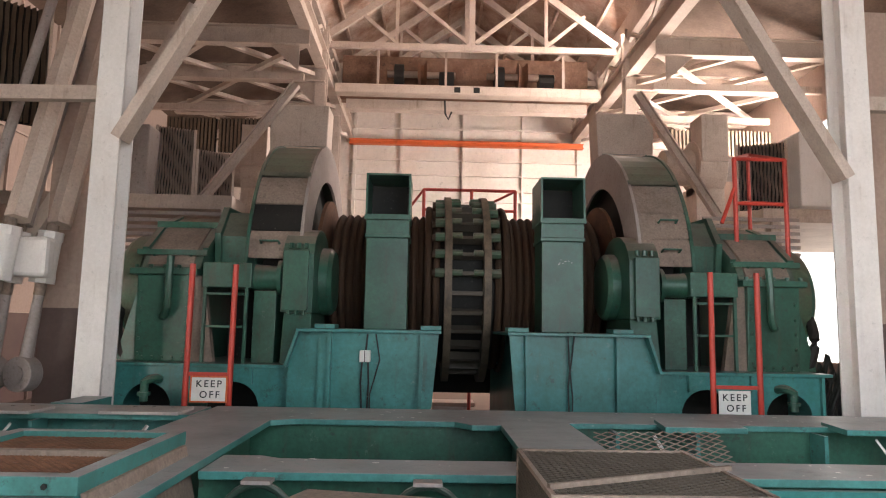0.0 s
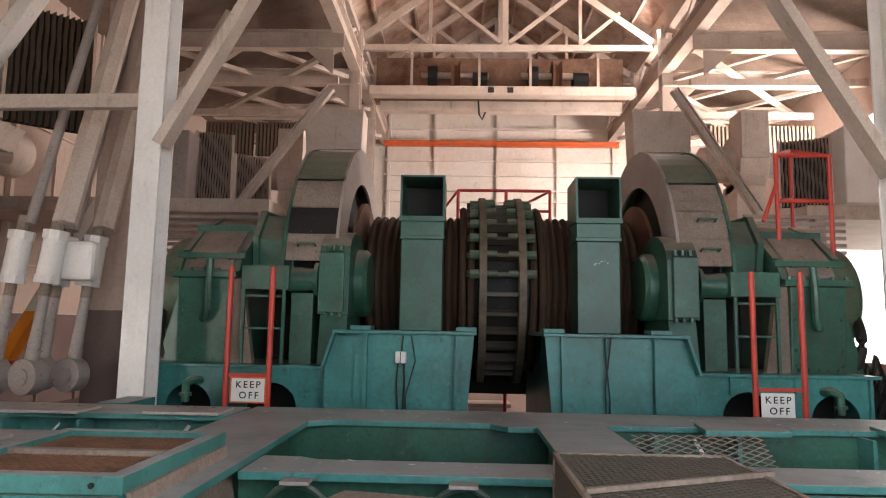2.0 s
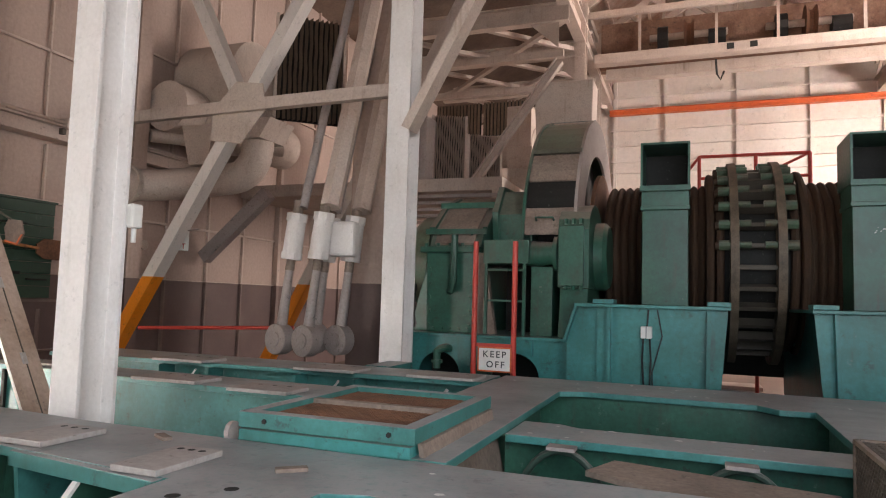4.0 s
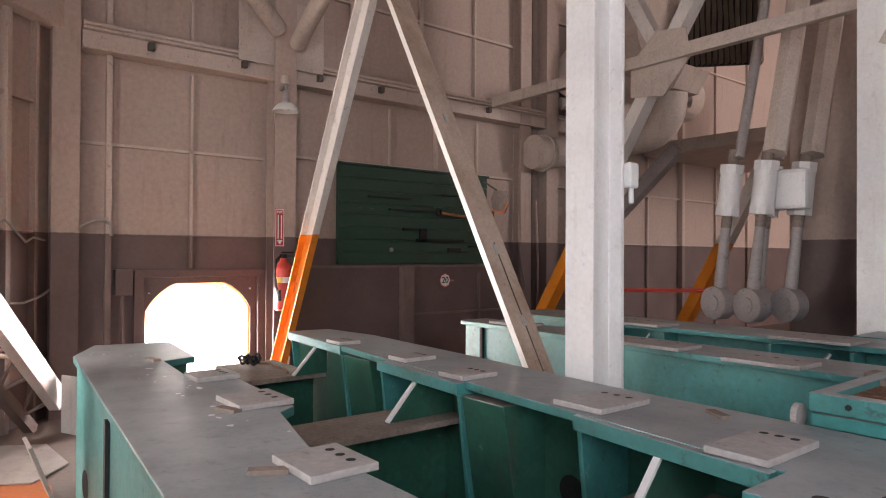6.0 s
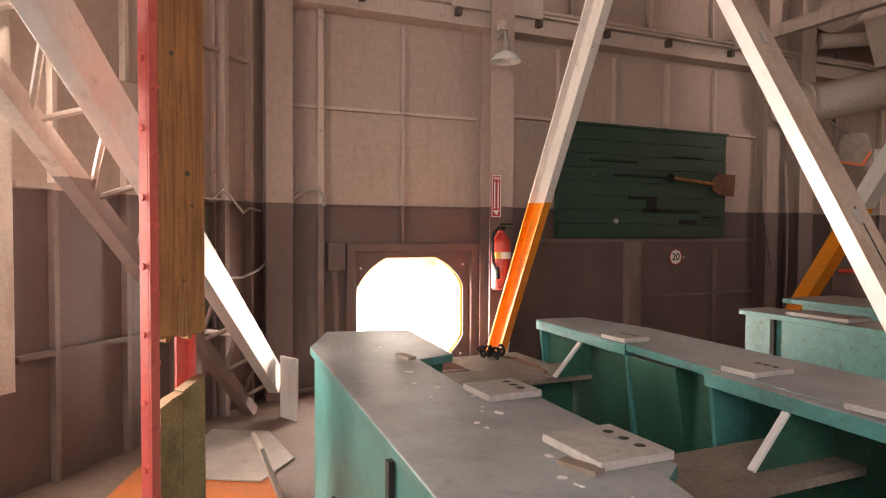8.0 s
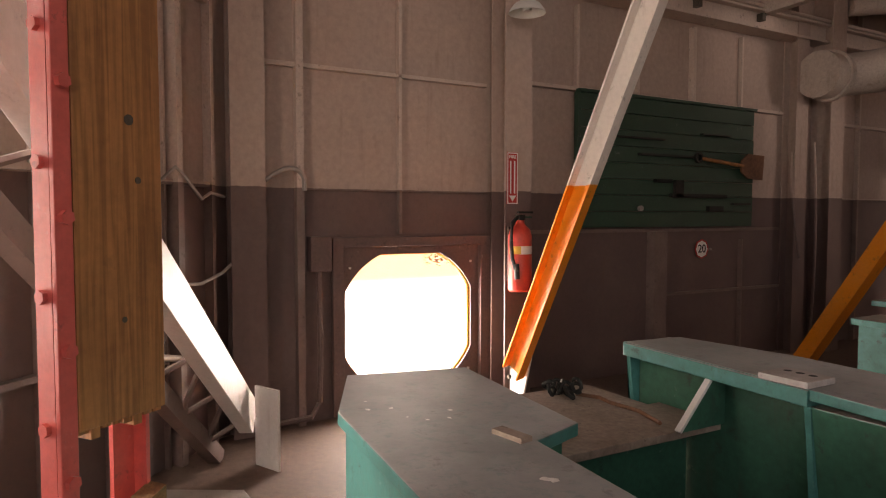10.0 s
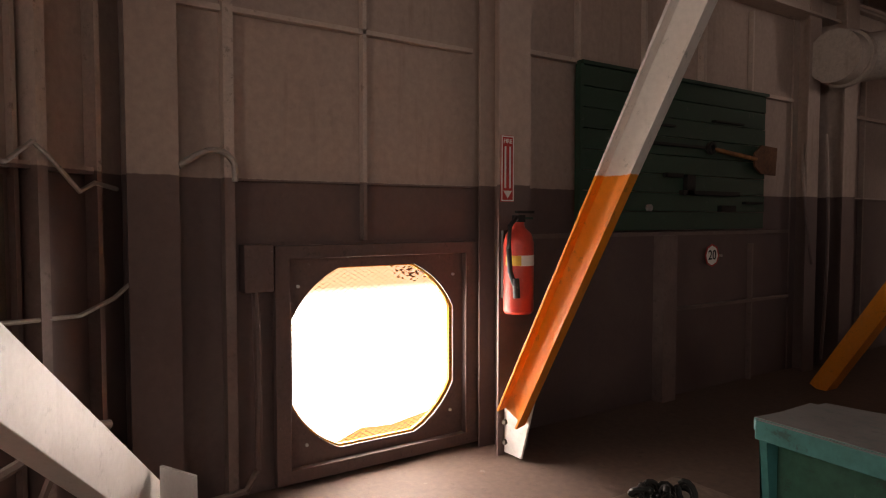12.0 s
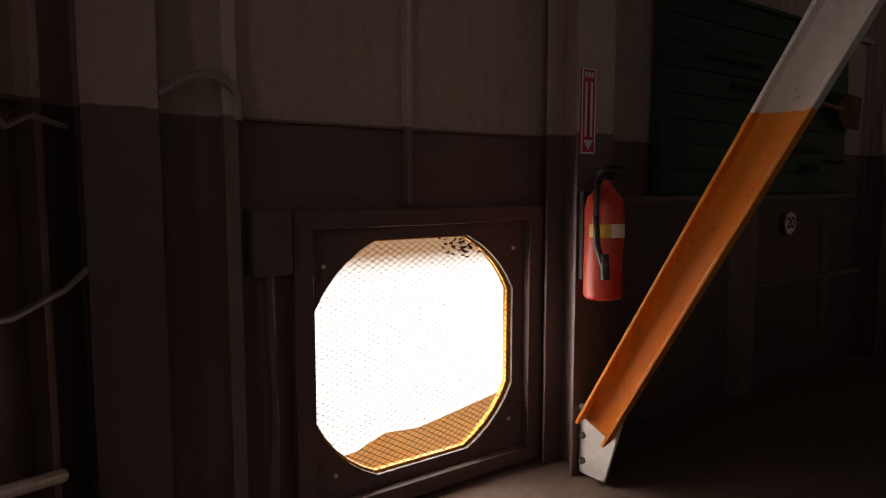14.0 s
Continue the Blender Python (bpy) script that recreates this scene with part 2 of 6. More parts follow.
def sweep(p0, p1, profile, bm=None, side=None):
    """A closed profile (across, up) carried from p0 to p1; side: the direction that across tends to."""
    bm = bm or bmesh.new()
    p0, p1 = Vector(p0), Vector(p1)
    d = (p1 - p0).normalized()
    s = Vector(side) if side else d.cross(Vector((0, 0, 1)))
    if s.length < 1e-4:
        s = Vector((1, 0, 0))
    s = (s - d * s.dot(d)).normalized()
    u = s.cross(d)
    lo = [bm.verts.new(p0 + s * a + u * b) for a, b in profile]
    hi = [bm.verts.new(p1 + s * a + u * b) for a, b in profile]
    bm.faces.new(lo[::-1])
    bm.faces.new(hi)
    n = len(profile)
    for i in range(n):
        bm.faces.new((lo[i], lo[(i + 1) % n], hi[(i + 1) % n], hi[i]))
    return bm


def rect(w, h, a=0.0, b=0.0):
    return [(a - w / 2, b - h / 2), (a + w / 2, b - h / 2), (a + w / 2, b + h / 2), (a - w / 2, b + h / 2)]


def h_profile(w, d, t=0.018):
    """Wide-flange section: flanges of width w, overall depth d."""
    a, b = w / 2, d / 2
    return [(-a, -b), (a, -b), (a, -b + t), (t / 2, -b + t), (t / 2, b - t), (a, b - t), (a, b), (-a, b), (-a, b - t), (-t / 2, b - t), (-t / 2, -b + t), (-a, -b + t)]


def c_profile(w, d, t=0.014):
    """Channel: web of width w, legs of depth d."""
    a = w / 2
    return [(-a, 0), (a, 0), (a, d), (a - t, d), (a - t, t), (-a + t, t), (-a + t, d), (-a, d)]


def l_profile(w, t=0.01):
    return [(0, 0), (w, 0), (w, t), (t, t), (t, w), (0, w)]


def rod(p0, p1, r, bm=None, r1=None, seg=12):
    r1 = r if r1 is None else r1
    bm = bm or bmesh.new()
    p0, p1 = Vector(p0), Vector(p1)
    d = (p1 - p0).normalized()
    s = d.orthogonal().normalized()
    u = d.cross(s)
    rings = []
    for p, q in ((p0, r), (p1, r1)):
        rings.append([bm.verts.new(p + (s * math.cos(2 * math.pi * i / seg) + u * math.sin(2 * math.pi * i / seg)) * q) for i in range(seg)])
    bm.faces.new(rings[0][::-1])
    bm.faces.new(rings[1])
    for i in range(seg):
        bm.faces.new((rings[0][i], rings[0][(i + 1) % seg], rings[1][(i + 1) % seg], rings[1][i]))
    return bm


def tube(points, r, bm=None, seg=8):
    """A bent pipe or cable through the points."""
    bm = bm or bmesh.new()
    pts = [Vector(p) for p in points]
    rings = []
    for i, p in enumerate(pts):
        d = (pts[min(i + 1, len(pts) - 1)] - pts[max(i - 1, 0)]).normalized()
        s = d.cross(Vector((0.13, 0.21, 1))).normalized()
        u = s.cross(d)
        rings.append([bm.verts.new(p + (s * math.cos(2 * math.pi * k / seg) + u * math.sin(2 * math.pi * k / seg)) * r) for k in range(seg)])
    for a, b in zip(rings, rings[1:]):
        for k in range(seg):
            bm.faces.new((a[k], a[(k + 1) % seg], b[(k + 1) % seg], b[k]))
    bm.faces.new(rings[0][::-1])
    bm.faces.new(rings[-1])
    return bm


def curve(p0, p1, p2, n=10):
    a, b, c = Vector(p0), Vector(p1), Vector(p2)
    return [a * (1 - t) ** 2 + b * 2 * t * (1 - t) + c * t * t for t in [i / n for i in range(n + 1)]]


def lathe(profile, centre, axis="x", seg=48, bm=None, a0=0.0, a1=2 * math.pi):
    """Turns (along, radius) round an axis through the centre."""
    bm = bm or bmesh.new()
    full = abs(a1 - a0 - 2 * math.pi) < 1e-6
    steps = seg if full else seg + 1
    rings = []
    for k in range(steps):
        t = a0 + (a1 - a0) * k / seg
        ring = []
        for a, r in profile:
            c, s = r * math.cos(t), r * math.sin(t)
            ring.append(bm.verts.new(Vector(centre) + Vector({"x": (a, c, s), "y": (c, a, s), "z": (c, s, a)}[axis])))
        rings.append(ring)
    for k in range(seg):
        a, b = rings[k], rings[(k + 1) % steps]
        for i in range(len(profile) - 1):
            bm.faces.new((a[i], a[i + 1], b[i + 1], b[i]))
    return bm


def holed_plate(outer, inner, a, b, axis="x"):
    """A plate between a and b along an axis, with one opening."""
    bm = bmesh.new()

    def place(p, d):
        return {"x": (d, p[0], p[1]), "y": (p[0], d, p[1]), "z": (p[0], p[1], d)}[axis]

    edges = []
    for loop in (outer, inner):
        vs = [bm.verts.new(place(p, a)) for p in loop]
        edges += [bm.edges.new((vs[i], vs[(i + 1) % len(vs)])) for i in range(len(vs))]
    bmesh.ops.triangle_fill(bm, edges=edges, use_beauty=True)
    out = bmesh.ops.extrude_face_region(bm, geom=bm.faces[:])
    shift = Vector(place((0, 0), b)) - Vector(place((0, 0), a))
    bmesh.ops.translate(bm, verts=[g for g in out["geom"] if isinstance(g, bmesh.types.BMVert)], vec=shift)
    return bm


def bolts(points, direction, r, h, parent, mat, name="bolt"):
    """Hexagon heads, one object each, on one shared mesh."""
    bm = rod((0, 0, 0), Vector(direction) * h, r, seg=6)
    mesh = bpy.data.meshes.new(name)
    bmesh.ops.recalc_face_normals(bm, faces=bm.faces)
    bm.to_mesh(mesh)
    bm.free()
    mesh.materials.append(mat)
    for p in points:
        ob = new(name, mesh)
        ob.parent = parent
        ob.location = Vector(p) - origins[parent.name]


def words(text, size, m, mat, parent, extrude=0.001, spacing=1.0, name="lettering"):
    data = bpy.data.curves.new(name, "FONT")
    data.body, data.size, data.extrude, data.align_x, data.align_y = text, size, extrude, "CENTER", "CENTER"
    data.space_character = spacing
    data.offset = size * 0.012
    tmp = bpy.data.objects.new(name, data)
    mesh = bpy.data.meshes.new_from_object(tmp)
    bpy.data.objects.remove(tmp)
    mesh.name = name
    mesh.materials.append(mat)
    ob = new(name, mesh)
    ob.parent = parent
    ob.matrix_basis = Matrix.Translation(-origins[parent.name]) @ m
    return ob


def arc(cx, cy, r, a0, a1, n):
    return [(cx + r * math.cos(radians(a0 + (a1 - a0) * i / n)), cy + r * math.sin(radians(a0 + (a1 - a0) * i / n))) for i in range(n + 1)]

# ---- setting ----
WEST, EAST, NORTH, SOUTH = -7.5, 8.9, 21.5, -1.9
CENTRE = 0.48


def structure(name, bm, mat, label, category, bevel=0.0):
    return tagged(part(name, bm, mat, bevel=bevel), label, category, kind="structure")


structure("ground", box(-1500, 1500, -1500, 1500, -3.2, -3.0), SAND, "bright sandy ground outside the machinery house", "ground")
structure("floor", box(WEST - 0.1, EAST + 0.1, SOUTH - 0.1, NORTH + 0.1, -0.15, 0.0), FLOOR, "dusty brown steel plate floor of the house", "floor")

# west wall: sheet with the eight-sided vent opening
# round hole with four flattened sides
OPENING = [(1.905 + 0.575 * math.cos(radians(q - a)), 0.65 + 0.555 * math.sin(radians(q - a))) for q in (90, 0, 270, 180) for a in (25, 33, 41, 49, 57, 65)]
bm = box(WEST - 0.06, WEST, 0.55, NORTH, 1.30, 8.2)
box(WEST - 0.06, WEST, 0.55, 1.26, 0.0, 1.30, bm)
box(WEST - 0.06, WEST, 2.60, NORTH, 0.0, 1.30, bm)
wall_west = structure("wall_west", bm, WALL, "steel side wall painted cream above a brown dado", "wall")
part("vent_panel", holed_plate([(1.26, 0.0), (2.60, 0.0), (2.60, 1.30), (1.26, 1.30)], OPENING, WEST - 0.014, WEST), BROWN, wall_west)

# ribs, rails and ledges of the west wall
for y, w, d, z0, z1 in ((1.05, 0.05, 0.07, 0.0, 8.2), (1.80, 0.022, 0.05, 1.30, 3.2), (1.80, 0.022, 0.05, 3.5, 8.2), (3.45, 0.022, 0.05, 2.5, 3.2), (4.15, 0.022, 0.045, 2.5, 3.2),
                        (4.85, 0.04, 0.06, 2.5, 3.2), (5.55, 0.022, 0.045, 2.5, 3.2), (4.40, 0.16, 0.10, 0.0, 1.29), (5.6, 0.022, 0.045, 0.0, 1.2),
                        (3.6, 0.022, 0.05, 3.5, 8.2), (4.6, 0.05, 0.06, 3.5, 8.2), (5.5, 0.022, 0.05, 3.5, 8.2), (7.6, 0.03, 0.05, 0, 8.2), (8.5, 0.03, 0.05, 0, 8.2),
                        (9.4, 0.03, 0.05, 0, 8.2), (10.4, 0.08, 0.1, 0, 8.2), (11.6, 0.03, 0.05, 0, 8.2), (12.8, 0.03, 0.05, 0, 8.2)):
    part("rib", box(WEST + 0.001, WEST + d, y - w / 2, y + w / 2, z0, z1), RIB, wall_west)
for y0, y1, z, h, d in ((1.08, 2.54, 2.44, 0.025, 0.05), (2.80, 6.2, 2.50, 0.03, 0.05), (1.08, 2.54, 1.615, 0.012, 0.03), (4.5, 6.2, 0.70, 0.025, 0.045),
                        (2.80, 6.2, 1.30, 0.03, 0.03), (6.9, 13, 2.45, 0.03, 0.05), (6.9, 13, 4.9, 0.03, 0.05), (1.08, 6.2, 4.35, 0.03, 0.05), (0.75, 1.03, 2.44, 0.03, 0.04),
                        (6.9, 13, 1.62, 0.02, 0.04), (1.08, 6.2, 5.3, 0.03, 0.05)):
    part("rail", box(WEST + 0.002, WEST + d, y0, y1, z - h / 2, z + h / 2), RIB, wall_west)
# belt channel with a pipe on its top flange
part("belt_web", box(WEST + 0.002, WEST + 0.15, 0.81, 9.5, 3.275, 3.42), RIB, wall_west, bevel=0.004)
part("belt_flange", box(WEST + 0.002, WEST + 0.21, 0.81, 9.5, 3.421, 3.445), RIB, wall_west, bevel=0.003)
part("belt_flange", box(WEST + 0.002, WEST + 0.20, 0.81, 9.5, 3.25, 3.274), RIB, wall_west, bevel=0.003)
part("belt_pipe", rod((WEST + 0.19, 0.81, 3.475), (WEST + 0.19, 9.5, 3.475), 0.022), RIB, wall_west, smooth=True)
for y in (1.35, 2.25, 3.1, 3.9, 4.7, 5.6):
    part("belt_clip", box(WEST + 0.15, WEST + 0.215, y, y + 0.05, 3.33, 3.40), STEEL, wall_west)
# pressed-out upper sheets, one by one
for y0, y1, z0, z1 in ((1.09, 1.78, 1.64, 2.42), (1.82, 2.53, 1.64, 2.42), (1.09, 1.78, 2.46, 3.18), (1.82, 2.53, 2.46, 3.18), (2.82, 3.42, 2.53, 3.18), (3.48, 4.12, 2.53, 3.18),
                       (4.18, 4.82, 2.53, 3.18), (4.88, 5.52, 2.53, 3.18), (5.58, 6.18, 2.53, 3.18), (2.82, 3.57, 1.64, 2.47), (5.72, 6.2, 1.64, 2.47),
                       (1.09, 1.78, 3.55, 4.32), (1.82, 2.53, 3.55, 4.32), (2.82, 3.57, 3.55, 4.32), (3.63, 4.56, 3.55, 4.32), (4.64, 5.47, 3.55, 4.32), (5.53, 6.2, 3.55, 4.32)):
    bm = bmesh.new()
    nx, ny = 5, 5
    grid = [[bm.verts.new((WEST + 0.004 + 0.008 * math.sin(math.pi * i / nx) * math.sin(math.pi * j / ny) * random.uniform(0.3, 1.0),
                           y0 + (y1 - y0) * i / nx, z0 + (z1 - z0) * j / ny)) for j in range(ny + 1)] for i in range(nx + 1)]
    for i in range(nx):
        for j in range(ny):
            bm.faces.new((grid[i][j], grid[i + 1][j], grid[i + 1][j + 1], grid[i][j + 1]))
    part("panel", bm, WALL, wall_west, smooth=True)

# posts that stand against the walls
for name, x0, x1, y0, y1 in (("wall_post", WEST + 0.002, WEST + 0.14, 0.58, 0.80), ("wall_post", WEST + 0.08, WEST + 0.28, 2.56, 2.80), ("wall_post", WEST + 0.002, WEST + 0.16, 6.25, 6.45),
                             ("wall_post", WEST + 0.002, WEST + 0.30, 6.62, 6.86)):
    cx, cy, w, d = (x0 + x1) / 2, (y0 + y1) / 2, y1 - y0, x1 - x0
    bm = sweep((cx, cy, 0), (cx, cy, 8.1), h_profile(w, d, 0.016), side=(0, 1, 0))
    tagged(part(name, bm, WALL), "upright steel wall post, cream above and brown below", "column", "wall posts", "structure")

# slanting corner wall, south wall with its doorway, east, north walls
CORNER = Matrix.Translation((WEST, 0.58, 0)) @ Matrix.Rotation(radians(-45), 4, "Z")   # x runs along the slanting wall, y out of the room is negative


def on_corner(x0, x1, y0, y1, z0, z1, bm=None):
    return box(x0, x1, y0, y1, z0, z1, bm, CORNER)


LONG = 3.9
bm = on_corner(0, 2.30, -0.06, 0, 0, 8.2)
wall_corner = structure("wall_corner", bm, WALL, "slanting cream and brown corner wall with a tall window", "wall")
for s0, s1, z0, z1 in ((3.20, LONG, 0, 8.2), (2.30, 3.20, 0, 0.62), (2.30, 3.20, 2.55, 8.2)):
    part("sheet", on_corner(s0, s1, -0.06, 0, z0, z1), WALL, wall_corner)
for s, w, d in ((0.22, 0.03, 0.06), (0.55, 0.05, 0.08), (0.62, 0.02, 0.03), (1.05, 0.03, 0.06), (1.45, 0.03, 0.05), (1.95, 0.03, 0.05)):
    part("rib", on_corner(s - w / 2, s + w / 2, 0.001, d, 0, 8.2), RIB, wall_corner)
part("corner_beam", on_corner(0.02, LONG, 0.002, 0.16, 3.40, 3.66), RIB, wall_corner, bevel=0.004)
for s0, s1, z in ((0.24, 0.52, 2.72), (0.57, 1.04, 2.72), (0.24, 1.04, 1.62), (1.07, 2.18, 1.64), (0.64, 1.04, 0.62), (1.06, 2.18, 0.72)):
    part("rail", on_corner(s0, s1, 0.001, 0.05, z - 0.015, z + 0.015), WALL, wall_corner)
window_1 = tagged(part("window_1", holed_plate([(2.20, 0.56), (3.30, 0.56), (3.30, 2.62), (2.20, 2.62)], [(2.32, 0.66), (3.18, 0.66), (3.18, 2.52), (2.32, 2.52)], 0.002, 0.05, "y"), CREAM),
                  "cream timber frame of the sunlit corner window", "window", kind="structure")
window_1.matrix_basis = CORNER @ window_1.matrix_basis
cx, cy = WEST + LONG * math.cos(math.pi / 4), 0.58 - LONG * math.sin(math.pi / 4)
bm = box(cx, -1.7, SOUTH - 0.06, SOUTH, 0, 8.2)
box(5.0, EAST, SOUTH - 0.06, SOUTH, 0, 8.2, bm)
box(-1.7, 5.0, SOUTH - 0.06, SOUTH, 4.7, 8.2, bm)
structure("wall_south", bm, WALL, "cream and brown steel wall round the wide doorway", "wall")
bm = box(EAST, EAST + 0.06, SOUTH, 7.4, 0, 8.6)
box(EAST, EAST + 0.06, 16.6, NORTH, 0, 7.6, bm)
box(EAST, EAST + 0.06, 7.4, 16.6, 0, 0.9, bm)
box(EAST, EAST + 0.06, 7.4, 16.6, 6.3, 7.6, bm)
structure("wall_east", bm, WALL, "cream and brown steel wall with a long open side", "wall")

# north end wall with girts and uprights
wall_north = structure("wall_north", box(WEST - 0.06, EAST + 0.06, NORTH, NORTH + 0.08, 0, 11.8), FAR, "pale end wall of sheets on thin girts", "wall")
for z in (9.3, 8.72, 8.10, 7.02, 6.53, 6.02, 5.66, 5.1, 4.6, 4.1):
    part("girt", box(-2.6, 5.1, NORTH - 0.14, NORTH - 0.001, z - 0.035, z + 0.035), FAR, wall_north)
for x in (-2.45, -0.9, 1.17, 3.15, 5.0):
    part("upright", box(x - 0.05, x + 0.05, NORTH - 0.10, NORTH - 0.002, 3, 9.3), FAR, wall_north)
tagged(part("tie_beam", sweep((-2.6, NORTH - 0.35, 7.52), (5.1, NORTH - 0.35, 7.52), h_profile(0.2, 0.17, 0.03)), ORANGE), "orange-red tie beam across the end wall", "beam", kind="structure")
# partition in front of the west aisle plant
structure("partition_east", box(4.78, 6.2, 7.0, 7.05, 0, 5.2), WALL, "pale partition sheet with a dark dado", "wall")
partition = structure("partition", box(-4.05, -3.25, 7.0, 7.05, 0, 5.2), WALL, "curved-looking pale partition sheet with a dark dado", "wall")

# roofs
def roof_slab(name, x0, z0, x1, z1, y0, y1, mat):
    return structure(name, prism([(x0, z0), (x1, z1), (x1, z1 + 0.08), (x0, z0 + 0.08)], y0, y1, "y"), mat, "rust-stained sheet roof seen from below", "roof")


APEX = 11.6
roof_slab("ceiling_west", WEST, 7.4, -2.7, 8.7, SOUTH, NORTH, ROOF_DARK)
roof_slab("ceiling_east", 4.9, 8.7, EAST, 7.6, SOUTH, NORTH, ROOF_DARK)
roof_slab("ceiling_gable_west", -2.8, 9.3, 1.05, APEX, SOUTH, NORTH, ROOF)
roof_slab("ceiling_gable_east", 1.05, APEX, 4.95, 9.3, SOUTH, NORTH, ROOF)
bm = box(-2.84, -2.76, SOUTH, NORTH, 8.6, 9.35)
box(4.9, 4.98, SOUTH, NORTH, 8.6, 9.35, bm)
structure("wall_monitor", bm, CREAM, "cream strip of wall under the raised roof", "wall")
structure("wall_gable", prism([(-2.8, 8.0), (4.95, 8.0), (4.95, 9.3), (1.05, APEX), (-2.8, 9.3)], SOUTH - 0.06, SOUTH, "y"), CREAM, "cream gable wall over the doorway", "wall")

# purlins and trusses of the raised roof
for k in range(4):
    for side in (-1, 1):
        f = (k + 0.5) / 4
        x = 1.05 + side * 3.8 * f
        z = APEX - 2.3 * f - 0.08
        tagged(part("purlin", sweep((x, 6, z), (x, NORTH, z), rect(0.07, 0.14)), ROOF), "stained steel purlin under the raised roof", "beam", "roof purlins", "structure")
for y in (16.0, 18.2, 20.3):
    t = thing("roof_truss", (0.95, y, 8.5), "cream angle-steel roof truss with a long tie", "truss", "roof trusses", "structure")
    part("tie", sweep((-2.75, y, 8.56), (4.75, y, 8.56), rect(0.12, 0.16)), CREAM, t, bevel=0.006)
    part("rafter", sweep((-2.75, y, 8.7), (1.05, y, 11.4), rect(0.12, 0.18)), CREAM, t)
    part("rafter", sweep((4.75, y, 8.7), (1.05, y, 11.4), rect(0.12, 0.18)), CREAM, t)
    part("king_post", box(0.98, 1.13, y - 0.07, y + 0.07, 8.6, 11.3), CREAM, t)
    for side in (-1, 1):
        part("web_bar", sweep((1.05 + side * 0.1, y, 8.7), (1.05 + side * 1.9, y, 10.15), rect(0.09, 0.09)), CREAM, t)
        part("web_bar", sweep((1.05 + side * 1.9, y, 8.6), (1.05 + side * 1.9, y, 10.15), rect(0.08, 0.08)), CREAM, t)
        part("web_bar", sweep((1.05 + side * 1.9, y, 8.65), (1.05 + side * 2.9, y, 9.5), rect(0.08, 0.08)), CREAM, t)

# main columns and side-bay framing, both sides of the raised bay
def column(x, y, w, d, z1, mat, label):
    bm = sweep((x, y, 0), (x, y, z1), h_profile(w, d, 0.022), side=(1, 0, 0))
    return tagged(part("column", bm, mat, bevel=0.004), label, "column", "main columns", "structure")


column(-2.775, 2.155, 0.165, 0.225, 7.6, WHITE, "slim white wide-flange column rising from the girder")
column(-2.74, 5.60, 0.23, 0.27, 8.3, WHITE, "white wide-flange column beside the hoist")
column(3.86, 5.60, 0.23, 0.27, 8.3, WHITE, "white wide-flange column beside the hoist")
for x, s in ((-2.6, -1), (4.85, 1)):
    for y, deep in ((13.1, 0.40), (15.2, 0.38), (17.8, 0.40)):
        if y > 14:
            column(x, y + 0.1, 0.26, 0.3, 8.8, CREAM, "cream column under the crane runway")
        tagged(part("cross_beam", sweep((x - s * 0.1, y, 7.45), (x + s * 4.4, y, 7.45), h_profile(0.22, deep, 0.03)), CREAM), "deep cream cross beam of the side bay", "beam", "cross beams", "structure")
        tagged(part("beam_gusset", prism([(x + s * 0.1, 7.25), (x + s * 0.7, 7.25), (x + s * 0.1, 6.7)], y - 0.01, y + 0.01, "y"), CREAM), "cream corner gusset under the cross beam", "plate", "beam gussets", "structure")
    x_top, x_foot = (-2.04, -3.42) if s < 0 else (3.28, 4.5)
    tagged(part("diagonal_brace", sweep((x_top, 9.8, 5.2), (x_foot, 9.8, 3.29), h_profile(0.12, 0.13, 0.02)), CREAM), "cream diagonal brace in the side bay", "brace", "side bay braces", "structure")
    for y in (14.2, 16.5, 19.0):
        tagged(part("side_girt", sweep((x + s * 0.2, y, 7.0), (x + s * 4.6, y, 7.0), rect(0.12, 0.16)), CREAM), "thin cream girt across the side bay", "beam", "side girts", "structure")
    tagged(part("runway_beam", sweep((x, 3, 7.85), (x, NORTH, 7.85), h_profile(0.25, 0.5, 0.04)), CREAM), "cream crane runway beam along the bay", "beam", "runway beams", "structure")
    tagged(part("runway_chord", sweep((x, 3, 8.65), (x, NORTH, 8.65), rect(0.16, 0.18)), CREAM), "cream upper chord of the runway", "beam", "runway chords", "structure")
    for k in range(9):
        y = 4 + k * 2
        tagged(part("runway_web", sweep((x, y, 8.05), (x, y + 1, 8.6), rect(0.07, 0.09)), CREAM), "thin cream lattice bar of the runway", "brace", "runway webs", "structure")
        tagged(part("runway_web", sweep((x, y + 1, 8.6), (x, y + 2, 8.05), rect(0.07, 0.09)), CREAM), "thin cream lattice bar of the runway", "brace", "runway webs", "structure")
    # flat cross bracing of the side bay
    for y in (13.2, 15.4, 18.0):
        for k in range(2):
            a, b = x + s * 2.1 * k, x + s * 2.1 * (k + 1)
            tagged(part("plan_brace", sweep((a, y, 7.34), (b, y + 2.2, 7.34), rect(0.12, 0.1)), CREAM), "cream bracing angle in the side bay", "brace", "plan braces", "structure")
            tagged(part("plan_brace", sweep((b, y, 7.46), (a, y + 2.2, 7.46), rect(0.12, 0.1)), CREAM), "cream bracing angle in the side bay", "brace", "plan braces", "structure")
for x0, z0, x1, z1 in ((-2.62, 3.05, -1.55, 5.05), (3.72, 2.85, 2.45, 5.05)):
    tagged(part("knee_brace", sweep((x0, 5.55, z0), (x1, 5.55, z1), c_profile(0.2, 0.09)), CREAM), "cream channel knee brace off the column", "brace", "knee braces", "structure")
